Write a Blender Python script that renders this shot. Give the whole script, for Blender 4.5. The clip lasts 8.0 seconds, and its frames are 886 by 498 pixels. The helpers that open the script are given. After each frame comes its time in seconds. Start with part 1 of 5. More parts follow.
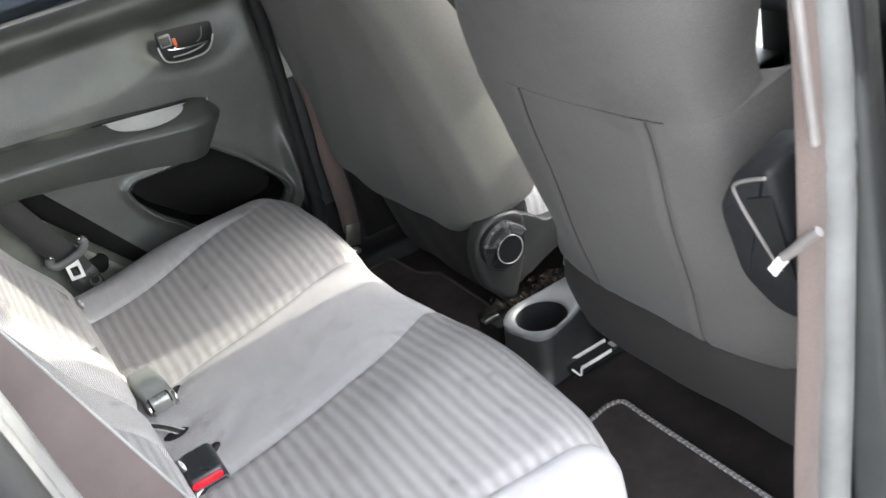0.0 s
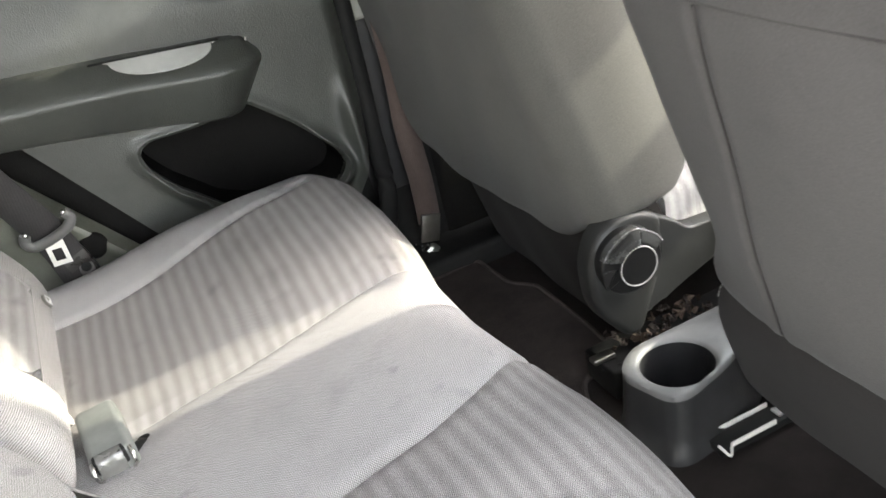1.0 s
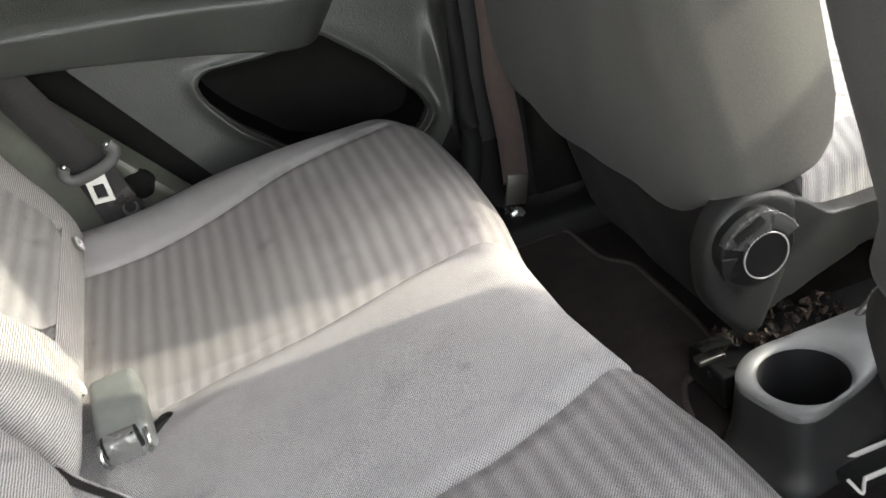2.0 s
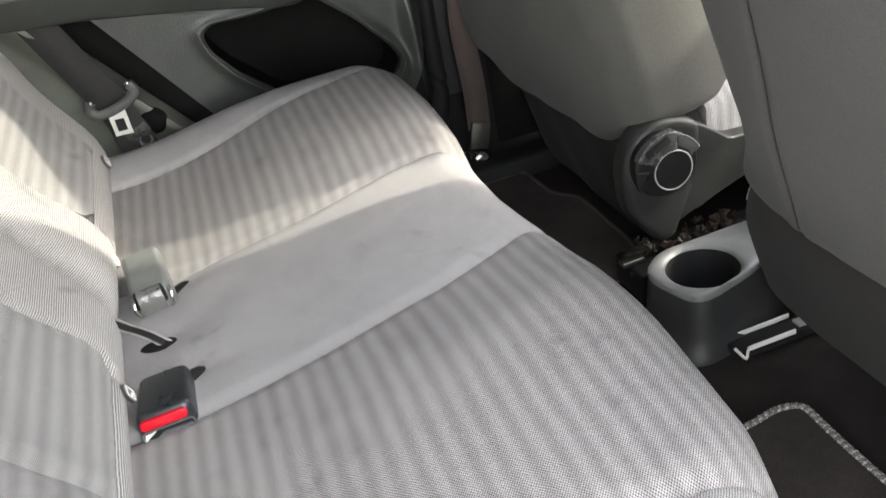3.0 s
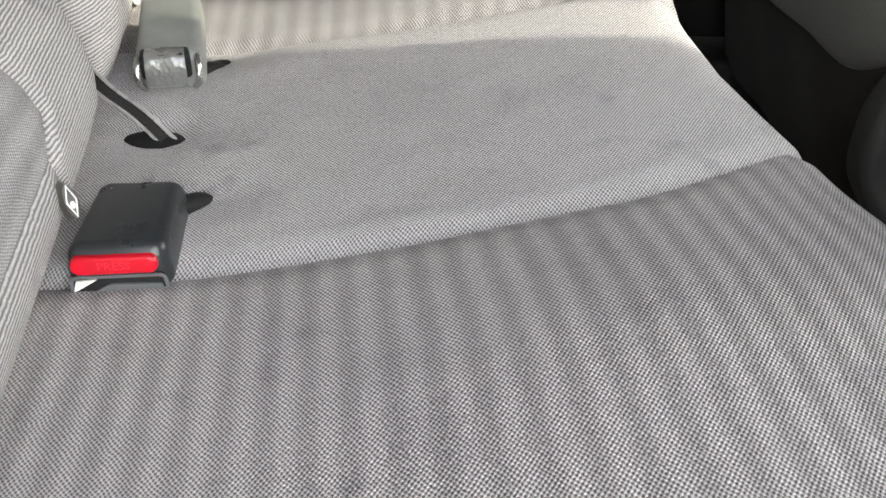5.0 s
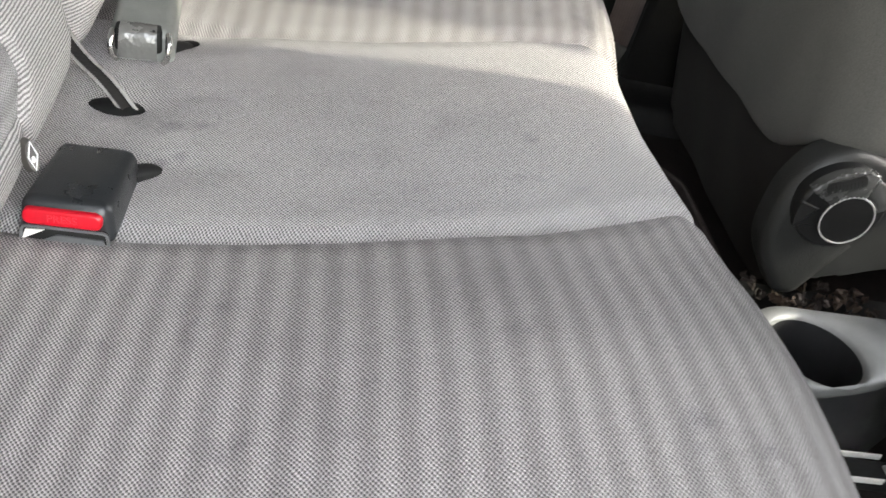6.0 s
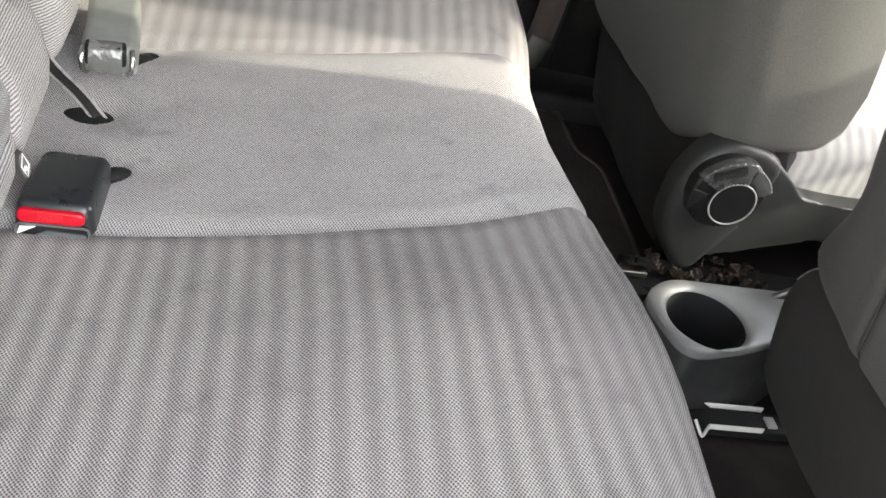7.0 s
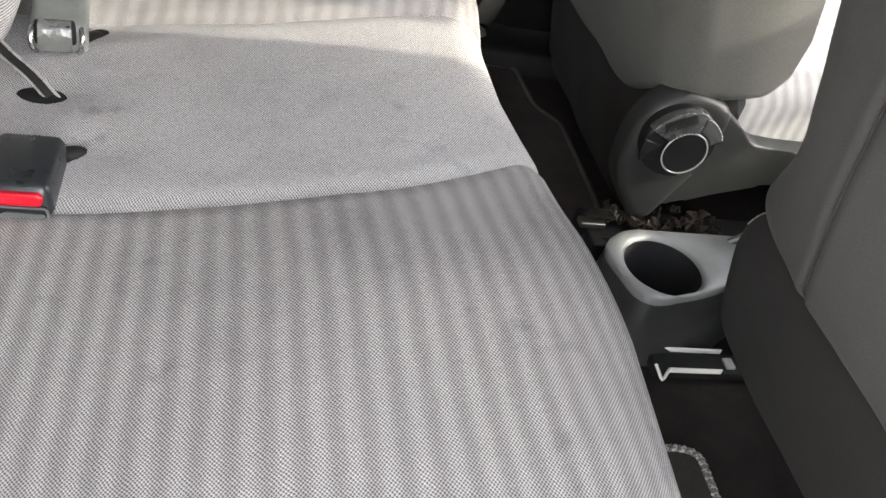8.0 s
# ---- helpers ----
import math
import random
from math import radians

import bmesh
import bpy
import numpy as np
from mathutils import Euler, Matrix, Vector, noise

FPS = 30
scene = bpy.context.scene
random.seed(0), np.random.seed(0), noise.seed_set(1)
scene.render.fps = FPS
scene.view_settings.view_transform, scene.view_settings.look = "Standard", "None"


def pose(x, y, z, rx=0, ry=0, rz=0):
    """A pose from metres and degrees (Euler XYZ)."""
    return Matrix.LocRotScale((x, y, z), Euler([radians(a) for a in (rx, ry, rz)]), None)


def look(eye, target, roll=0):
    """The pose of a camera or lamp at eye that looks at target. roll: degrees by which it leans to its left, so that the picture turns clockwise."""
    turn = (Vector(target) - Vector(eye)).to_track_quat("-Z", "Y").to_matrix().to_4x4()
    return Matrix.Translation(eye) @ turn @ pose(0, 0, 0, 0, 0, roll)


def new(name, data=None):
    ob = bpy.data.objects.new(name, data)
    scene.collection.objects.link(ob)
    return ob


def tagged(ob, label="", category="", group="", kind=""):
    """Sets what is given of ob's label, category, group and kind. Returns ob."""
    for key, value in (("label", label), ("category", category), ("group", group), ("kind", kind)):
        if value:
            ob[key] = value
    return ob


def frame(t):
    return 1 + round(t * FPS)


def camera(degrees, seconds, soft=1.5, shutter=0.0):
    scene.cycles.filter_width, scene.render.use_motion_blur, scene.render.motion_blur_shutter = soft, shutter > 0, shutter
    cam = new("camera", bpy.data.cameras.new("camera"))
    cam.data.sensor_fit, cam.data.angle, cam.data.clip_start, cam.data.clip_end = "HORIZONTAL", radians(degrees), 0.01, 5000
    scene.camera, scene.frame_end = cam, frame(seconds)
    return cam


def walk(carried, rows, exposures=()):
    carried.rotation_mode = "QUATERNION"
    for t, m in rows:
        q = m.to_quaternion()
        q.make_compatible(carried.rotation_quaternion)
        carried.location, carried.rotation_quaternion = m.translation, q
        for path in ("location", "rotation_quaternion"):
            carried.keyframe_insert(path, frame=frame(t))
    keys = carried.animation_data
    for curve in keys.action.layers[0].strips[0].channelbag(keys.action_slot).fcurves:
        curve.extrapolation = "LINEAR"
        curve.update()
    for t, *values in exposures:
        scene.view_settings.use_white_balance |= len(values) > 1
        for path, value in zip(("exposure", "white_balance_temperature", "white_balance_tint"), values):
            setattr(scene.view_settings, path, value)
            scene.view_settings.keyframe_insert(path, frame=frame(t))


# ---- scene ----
cam = camera(49.8, 8.0, shutter=0.25)
PATH = [
    (0, (-0.089, -1.171, 1.029), (0.667, 0.42, 0.081), -14.2),
    (0.5, (-0.014, -0.98, 0.958), (0.655, 0.661, 0.031), -14.1),
    (1, (0.104, -0.783, 0.823), (0.665, 0.899, -0.102), -13.6),
    (1.5, (0.155, -0.602, 0.749), (0.593, 1.097, -0.21), -12.8),
    (1.7, (0.158, -0.583, 0.748), (0.55, 1.117, -0.23), -12.5),
    (2.8, (0.097, -0.85, 0.775), (0.486, 0.854, -0.197), -11.5),
    (3, (0.104, -0.864, 0.764), (0.502, 0.83, -0.221), -11.7),
    (3.5, (0.077, -0.742, 0.688), (0.407, 0.93, -0.358), -11.4),
    (4, (0.106, -0.627, 0.607), (0.354, 1.008, -0.516), -7.3),
    (4.2, (0.108, -0.602, 0.612), (0.356, 1.003, -0.555), -3.9),
    (5.3, (0.081, -0.535, 0.558), (0.43, 1.052, -0.609), 9.3),
    (5.5, (0.08, -0.542, 0.559), (0.473, 1.035, -0.606), 12.5),
    (6, (0.094, -0.586, 0.613), (0.506, 0.989, -0.549), 17.0),
    (6.5, (0.104, -0.659, 0.676), (0.558, 0.909, -0.479), 19.0),
    (7, (0.085, -0.672, 0.693), (0.602, 0.858, -0.487), 18.8),
    (7.5, (0.084, -0.685, 0.712), (0.643, 0.802, -0.503), 18.3),
    (8, (0.094, -0.688, 0.711), (0.669, 0.777, -0.523), 17.8),
]
EXPOSURES = [(0.0, 4.58, 6550, 9), (0.6, 4.74, 6850, 9), (1.0, 4.74, 6950, 9), (1.5, 4.34, 6950, 9), (1.7, 4.30, 6950, 9), (2.8, 4.32, 6950, 9), (3.5, 4.12, 6900, 9), (5.5, 4.33, 6950, 9), (8.0, 4.38, 6950, 10)]
walk(cam, [(t, look(eye, target, roll)) for t, eye, target, roll in PATH], EXPOSURES)

# ---- light ----
SUN_TO = Vector((0.853, -0.250, 0.457)).normalized()      # towards the sun
world = bpy.data.worlds.new("sky")
scene.world = world
world.use_nodes = True
wn = world.node_tree.nodes
sky = wn.new("ShaderNodeTexSky")
sky.sky_type = "NISHITA"
sky.sun_disc = False
sky.sun_elevation = math.asin(SUN_TO.z)
sky.sun_rotation = math.atan2(SUN_TO.x, SUN_TO.y)
haze = wn.new("ShaderNodeHueSaturation")
haze.inputs["Saturation"].default_value = 0.32
world.node_tree.links.new(sky.outputs[0], haze.inputs["Color"])
world.node_tree.links.new(haze.outputs[0], wn["Background"].inputs[0])
wn["Background"].inputs[1].default_value = 0.15
sun_data = bpy.data.lights.new("sun", "SUN")
sun_data.energy, sun_data.angle, sun_data.color = 0.32, radians(0.9), (0.98, 1.0, 0.87)
sun_lamp = new("sun", sun_data)
sun_lamp.matrix_world = look(SUN_TO * 20, (0, 0, 0))
sky.dust_density, sky.air_density = 1.0, 1.0


# ---- materials ----
def nodes_of(name):
    m = bpy.data.materials.new(name)
    m.use_nodes = True
    nt = m.node_tree
    return m, nt, nt.nodes["Principled BSDF"]


def link(nt, a, b):
    nt.links.new(a, b)


def math_node(nt, op, a, b=None):
    n = nt.nodes.new("ShaderNodeMath")
    n.operation = op
    for k, v in enumerate((a, b)):
        if v is None:
            continue
        if isinstance(v, (int, float)):
            n.inputs[k].default_value = v
        else:
            link(nt, v, n.inputs[k])
    return n.outputs[0]


def dot_coord(nt, vec, axis):
    n = nt.nodes.new("ShaderNodeVectorMath")
    n.operation = "DOT_PRODUCT"
    link(nt, vec, n.inputs[0])
    n.inputs[1].default_value = axis
    return n.outputs["Value"]


def coords(nt):
    return nt.nodes.new("ShaderNodeTexCoord").outputs["Object"]


def noise_fac(nt, vec, scale, detail=3.0, rough=0.6):
    n = nt.nodes.new("ShaderNodeTexNoise")
    n.inputs["Scale"].default_value, n.inputs["Detail"].default_value = scale, detail
    n.inputs["Roughness"].default_value = rough
    link(nt, vec, n.inputs["Vector"])
    return n.outputs[0]


def ramp(nt, fac, stops):
    n = nt.nodes.new("ShaderNodeValToRGB")
    link(nt, fac, n.inputs[0])
    el = n.color_ramp.elements
    while len(el) < len(stops):
        el.new(0.5)
    for e, (p, c) in zip(el, stops):
        e.position, e.color = p, (*c, 1) if len(c) == 3 else c
    return n.outputs[0]


def mix(nt, fac, a, b, kind="MIX"):
    n = nt.nodes.new("ShaderNodeMix")
    n.data_type, n.blend_type = "RGBA", kind
    for k, v in ((0, fac), (6, a), (7, b)):
        if isinstance(v, (int, float)):
            n.inputs[k].default_value = v
        elif isinstance(v, tuple):
            n.inputs[k].default_value = (*v, 1)
        else:
            link(nt, v, n.inputs[k])
    return n.outputs[2]


def bump(nt, height, strength, dist, bsdf, below=None):
    n = nt.nodes.new("ShaderNodeBump")
    n.inputs["Strength"].default_value, n.inputs["Distance"].default_value = strength, dist
    link(nt, height, n.inputs["Height"])
    if below is not None:
        link(nt, below, n.inputs["Normal"])
    link(nt, n.outputs[0], bsdf.inputs["Normal"])
    return n.outputs[0]


def woven(name, base, along, across, pitch=0.003, rib=0.0, rib_dark=0.79, weave=0.5, lines=False, sheen=0.06, relief=1.0):
    """Seat cloth: raised threads in offset rows (or cross lines), with soft ribs across `along` where rib > 0."""
    m, nt, b = nodes_of(name)
    vec = coords(nt)
    warp = math_node(nt, "MULTIPLY", math_node(nt, "SUBTRACT", noise_fac(nt, vec, 18.0, 2.0), 0.5), 0.0012 if lines else 0.003)
    warp = math_node(nt, "ADD", warp, math_node(nt, "MULTIPLY", math_node(nt, "SUBTRACT", noise_fac(nt, vec, 160.0, 1.0), 0.5), 0.0011))
    p = math_node(nt, "ADD", dot_coord(nt, vec, along), warp)
    q = math_node(nt, "ADD", dot_coord(nt, vec, across), warp)
    k = 2 * math.pi / pitch
    if lines:
        one = math_node(nt, "COSINE", math_node(nt, "MULTIPLY", p, k))
        two = math_node(nt, "COSINE", math_node(nt, "MULTIPLY", math_node(nt, "ADD", q, math_node(nt, "MULTIPLY", p, 0.5)), k * 1.3))
        cell = math_node(nt, "ADD", math_node(nt, "MULTIPLY", one, 0.85), math_node(nt, "MULTIPLY", two, 0.15))
    else:
        one = math_node(nt, "COSINE", math_node(nt, "MULTIPLY", p, k * 1.36))
        two = math_node(nt, "COSINE", math_node(nt, "MULTIPLY", q, k))
        cell = math_node(nt, "MULTIPLY", one, two)
    unit = math_node(nt, "ADD", math_node(nt, "MULTIPLY", cell, 0.5), 0.5)
    col = ramp(nt, unit, [(0.28, tuple(c * (1 - weave) for c in base)), (0.48, base), (0.70, tuple(min(c * (1 + 0.8 * weave), 0.9) for c in base))])
    soil = noise_fac(nt, vec, 6.0, 6.0, 0.68)
    col = mix(nt, 0.6, col, ramp(nt, soil, [(0.30, (0.66, 0.65, 0.66)), (0.45, (0.95, 0.94, 0.94)), (0.65, (1.06, 1.05, 1.04))]), "MULTIPLY")
    spots = noise_fac(nt, vec, 21.0, 4.0, 0.55)
    col = mix(nt, 0.75 if relief > 0.5 else 0.2, col, ramp(nt, spots, [(0.0, (1.0, 1.0, 1.0)), (0.62, (1.0, 1.0, 1.0)), (0.72, (0.66, 0.66, 0.69))]), "MULTIPLY")
    fuzz = noise_fac(nt, vec, 700.0, 3.0)
    col = mix(nt, 0.5, col, ramp(nt, fuzz, [(0.3, (0.6, 0.6, 0.6)), (0.7, (1.35, 1.35, 1.35))]), "MULTIPLY")
    height = unit
    if rib:
        wave = math_node(nt, "SINE", math_node(nt, "MULTIPLY", p, 2 * math.pi / rib))
        wave = math_node(nt, "ADD", math_node(nt, "MULTIPLY", wave, 0.5), 0.5)
        col = mix(nt, 1.0, col, ramp(nt, wave, [(0.0, (rib_dark,) * 3), (0.45, (0.5 + rib_dark * 0.5,) * 3), (0.9, (1.04,) * 3)]), "MULTIPLY")
        height = math_node(nt, "ADD", math_node(nt, "MULTIPLY", wave, 0.3), unit)
    link(nt, col, b.inputs["Base Color"])
    b.inputs["Roughness"].default_value = 0.92
    b.inputs["Specular IOR Level"].default_value = 0.25
    b.inputs["Sheen Weight"].default_value = sheen
    b.inputs["Sheen Roughness"].default_value = 0.5
    bump(nt, height, 0.6 * relief, 0.0012, b)
    return m


def plastic(name, base, rough=0.5, grain=0.3, scale=700.0, spec=0.5, metal=0.0, dust=0.25):
    m, nt, b = nodes_of(name)
    vec = coords(nt)
    big = noise_fac(nt, vec, 9.0, 5.0, 0.65)
    col = mix(nt, 1.0, base, ramp(nt, big, [(0.3, (1 - dust,) * 3), (0.7, (1 + dust,) * 3)]), "MULTIPLY")
    link(nt, col, b.inputs["Base Color"])
    b.inputs["Metallic"].default_value = metal
    b.inputs["Specular IOR Level"].default_value = spec
    link(nt, ramp(nt, noise_fac(nt, vec, 40.0, 4.0), [(0.3, (max(rough - 0.05, 0.02),) * 3), (0.7, (min(rough + 0.05, 1),) * 3)]), b.inputs["Roughness"])
    if grain:
        v = nt.nodes.new("ShaderNodeTexVoronoi")
        v.inputs["Scale"].default_value = scale
        link(nt, vec, v.inputs["Vector"])
        bump(nt, v.outputs["Distance"], grain, 0.0006, b)
    return m


def carpet(name, base):
    m, nt, b = nodes_of(name)
    vec = coords(nt)
    fine, big = noise_fac(nt, vec, 1100.0, 2.0), noise_fac(nt, vec, 14.0, 5.0, 0.7)
    col = mix(nt, 1.0, base, ramp(nt, fine, [(0.3, (0.35,) * 3), (0.7, (1.7,) * 3)]), "MULTIPLY")
    col = mix(nt, 0.6, col, ramp(nt, big, [(0.3, (0.55,) * 3), (0.7, (1.3, 1.25, 1.2))]), "MULTIPLY")
    link(nt, col, b.inputs["Base Color"])
    b.inputs["Roughness"].default_value = 0.97
    b.inputs["Specular IOR Level"].default_value = 0.1
    bump(nt, math_node(nt, "ADD", fine, math_node(nt, "MULTIPLY", big, 2.0)), 0.8, 0.003, b)
    return m


BACK_U, BACK_V = (-0.41, 0.0, 0.91), (0.0, 1.0, 0.0)
M_PLAIN = woven("cushion_plain_cloth", (0.36, 0.345, 0.34), (1, 0, -0.25), (0, 1, 0), weave=0.66, pitch=0.0029)
M_RIB = woven("cushion_ribbed_cloth", (0.308, 0.288, 0.282), (1, -0.03, -0.25), (0, 1, 0), rib=0.0166, weave=0.64, pitch=0.0029)
M_BPLAIN = woven("backrest_plain_cloth", (0.345, 0.33, 0.32), BACK_U, BACK_V, pitch=0.0021, weave=0.5, lines=True)
M_BRIB = woven("backrest_ribbed_cloth", (0.30, 0.288, 0.285), BACK_U, BACK_V, pitch=0.0026, rib=0.0166, rib_dark=0.80, weave=0.42)
M_FRONT = woven("front_seat_back_cloth", (0.079, 0.073, 0.069), (-0.29, 0, 0.957), (0, 1, 0), pitch=0.005, weave=0.0, sheen=0.06, relief=0.05)
# same cloth as the other front seat, colour lifted for sunlight and dust
M_FRONTSUN = woven("dusty_sunlit_seat_back_cloth", (0.082, 0.0795, 0.072), (-0.29, 0, 0.957), (0, 1, 0), pitch=0.005, weave=0.0, sheen=0.08, relief=0.05)
M_SEAM = woven("seat_seam_thread", (0.055, 0.049, 0.047), (-0.29, 0, 0.957), (0, 1, 0), pitch=0.004, weave=0.0, relief=0.1)
M_SKIRT = woven("front_seat_skirt_cloth", (0.030, 0.027, 0.0255), (-0.29, 0, 0.957), (0, 1, 0), pitch=0.005, weave=0.0, sheen=0.03, relief=0.05)
M_CUSHF = woven("front_seat_cushion_cloth", (0.38, 0.37, 0.36), (1, 0, 0), (0, 1, 0), rib=0.0166, weave=0.5)
M_SIDE = plastic("backrest_side_vinyl", (0.050, 0.039, 0.038), 0.6, 0.2, spec=0.2)
M_DOOR = plastic("door_trim_plastic", (0.044, 0.0465, 0.0415), 0.40, 0.5, 500.0)
# lighter than the door plastic, to carry the light on the arch ridge
M_ARCH = plastic("lit_wheel_arch_plastic", (0.105, 0.108, 0.088), 0.40, 0.4, 500.0)
# near-black: puts the map pocket's shade into the colour; serves black trim too
M_DOORLOW = plastic("black_trim_and_pocket_shade", (0.0075, 0.0072, 0.0070), 0.75, 0.4, 500.0, spec=0.06)
M_BLACK = plastic("black_plastic", (0.026, 0.026, 0.027), 0.42, 0.3, 900.0)
M_SHIELD = plastic("seat_side_plastic", (0.021, 0.0213, 0.0206), 0.42, 0.4, 700.0, spec=0.38)
M_RUBBER = plastic("rubber_seal", (0.011, 0.011, 0.011), 0.65, 0.2, 300.0, spec=0.2)
M_SEALGREY = plastic("grey_rubber_seal", (0.10, 0.098, 0.095), 0.45, 0.2, 300.0)
M_CUPRIM = plastic("cup_rim_plastic", (0.15, 0.15, 0.147), 0.38, 0.3, 900.0)
M_REDTEXT = plastic("raised_red_plastic", (0.58, 0.02, 0.035), 0.4, 0.0, dust=0.05)
M_FOIL = plastic("shiny_grey_strap", (0.14, 0.137, 0.13), 0.25, 0.4, 300.0, spec=0.8, dust=0.4)
M_RED = plastic("red_button_plastic", (0.50, 0.004, 0.016), 0.32, 0.0, dust=0.08)
M_STEEL = plastic("bright_steel", (0.62, 0.62, 0.60), 0.25, 0.0, metal=1.0, dust=0.1)
M_DULLSTEEL = plastic("dull_steel", (0.30, 0.29, 0.27), 0.4, 0.0, metal=1.0, dust=0.3)
M_WEB = woven("belt_webbing", (0.034, 0.032, 0.032), (1, 0, 0), (0, 0, 1), pitch=0.004, weave=0.06, relief=0.1, lines=True, sheen=0.1)
M_WEBTAN = woven("worn_belt_webbing", (0.080, 0.060, 0.053), (1, 0, 0), (0, 0, 1), pitch=0.004, weave=0.06, relief=0.1, lines=True, sheen=0.1)
M_CARPET = carpet("floor_carpet", (0.029, 0.025, 0.024))
M_MAT = carpet("mat_carpet", (0.062, 0.053, 0.051))
M_PIPING = woven("mat_piping", (0.30, 0.285, 0.27), (0.7, 0.7, 0), (0.7, -0.7, 0), pitch=0.006, weave=0.6)
M_ROPEDARK = woven("dark_rope_strand", (0.15, 0.138, 0.132), (0.7, 0.7, 0), (0.7, -0.7, 0), pitch=0.003, weave=0.4)
M_MATEDGE = carpet("mat_edge_cloth", (0.085, 0.074, 0.072))
M_WHITE = plastic("white_plastic", (0.72, 0.70, 0.66), 0.4, 0.0, dust=0.1)
M_PILLAR = plastic("pillar_trim_plastic", (0.30, 0.30, 0.27), 0.55, 0.3, 700.0)
M_PAINT = plastic("car_paint", (0.02, 0.022, 0.028), 0.2, 0.0, spec=0.6)
M_LINER = plastic("headliner", (0.36, 0.35, 0.335), 0.95, 0.3, 600.0)
M_ASPHALT = plastic("asphalt", (0.11, 0.107, 0.10), 0.9, 0.6, 120.0)
M_CHROME = plastic("handle_chrome", (0.8, 0.8, 0.8), 0.12, 0.0, metal=1.0, dust=0.03)
M_ORANGE = plastic("lock_mark_plastic", (0.55, 0.10, 0.03), 0.4, 0.0)
M_TAGWHITE = plastic("tag_white", (0.8, 0.8, 0.8), 0.35, 0.0, dust=0.05)
M_RUST = plastic("rusty_bits", (0.022, 0.015, 0.012), 0.8, 0.6, 300.0, dust=0.6)
M_DEEP = plastic("dark_plastic_and_cup_shade", (0.012, 0.012, 0.013), 0.6, 0.3, 900.0, spec=0.25)
M_SLOT = plastic("slot_plastic", (0.095, 0.097, 0.10), 0.4, 0.1, 1500.0)
M_KNOB = plastic("recliner_knob_plastic", (0.011, 0.011, 0.011), 0.34, 0.2, 900.0, spec=0.4, dust=0.15)
# paler than the knob: the grip's sheen is put into the base colour
M_GRIP = plastic("worn_sheen_grip_plastic", (0.060, 0.060, 0.058), 0.26, 0.1, 900.0, spec=0.6, dust=0.2)
M_STRAPEDGE = plastic("silvery_strap_edge", (0.34, 0.33, 0.315), 0.28, 0.2, 500.0, spec=0.7, dust=0.3)
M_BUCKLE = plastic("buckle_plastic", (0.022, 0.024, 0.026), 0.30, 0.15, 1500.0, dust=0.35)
# buckle black raised to grey: dust, and sunlight put into the colour
M_BUCKLE2 = plastic("dusty_sunlit_buckle_plastic", (0.18, 0.186, 0.176), 0.5, 0.15, 1500.0, dust=0.3)
M_STRAP = plastic("shiny_strap", (0.022, 0.020, 0.019), 0.3, 0.5, 400.0, dust=0.4)
M_LEAF = plastic("dead_leaf_brown", (0.055, 0.036, 0.025), 0.8, 0.4, 300.0, dust=0.5)
M_STRIP = plastic("faded_trim_plastic", (0.13, 0.115, 0.108), 0.6, 0.2, 700.0)
M_PALE = plastic("pale_worn_plastic", (0.33, 0.33, 0.315), 0.4, 0.2, 700.0)
M_TINT, gt, gb = nodes_of("tinted_glass")
gb.inputs["Base Color"].default_value = (0.05, 0.06, 0.075, 1)
gb.inputs["Roughness"].default_value = 0.03
gb.inputs["Transmission Weight"].default_value = 0.7
M_GLASS, gt, gb = nodes_of("clear_glass")
gb.inputs["Base Color"].default_value = (0.75, 0.8, 0.78, 1)
gb.inputs["Roughness"].default_value = 0.02
gb.inputs["Transmission Weight"].default_value = 1.0


# ---- builders ----
def place_part(name, mesh, material, parent, label=""):
    ob = new(name, mesh)
    if material is not None:
        mesh.materials.append(material)
    if parent is not None:
        ob.parent = parent
        ob.matrix_parent_inverse = Matrix.Translation(parent_at(parent)).inverted()
    if label:
        ob["label"] = label
    return ob


def parent_at(ob):
    p = Vector(ob.location)
    return p if ob.parent is None or ob.type == "EMPTY" else Vector((0, 0, 0))


def thing(name, at, label, category, group="", kind=""):
    ob = new(name)
    ob.location = at
    ob.empty_display_size = 0.05
    return tagged(ob, label, category, group, kind)


def smooth_mesh(name, verts, faces, flat=False):
    me = bpy.data.meshes.new(name)
    me.from_pydata([tuple(v) for v in verts], [], faces)
    me.validate()
    bm = bmesh.new()
    bm.from_mesh(me)
    bmesh.ops.recalc_face_normals(bm, faces=bm.faces)
    bm.to_mesh(me)
    bm.free()
    if not flat:
        me.polygons.foreach_set("use_smooth", [True] * len(me.polygons))
    return me


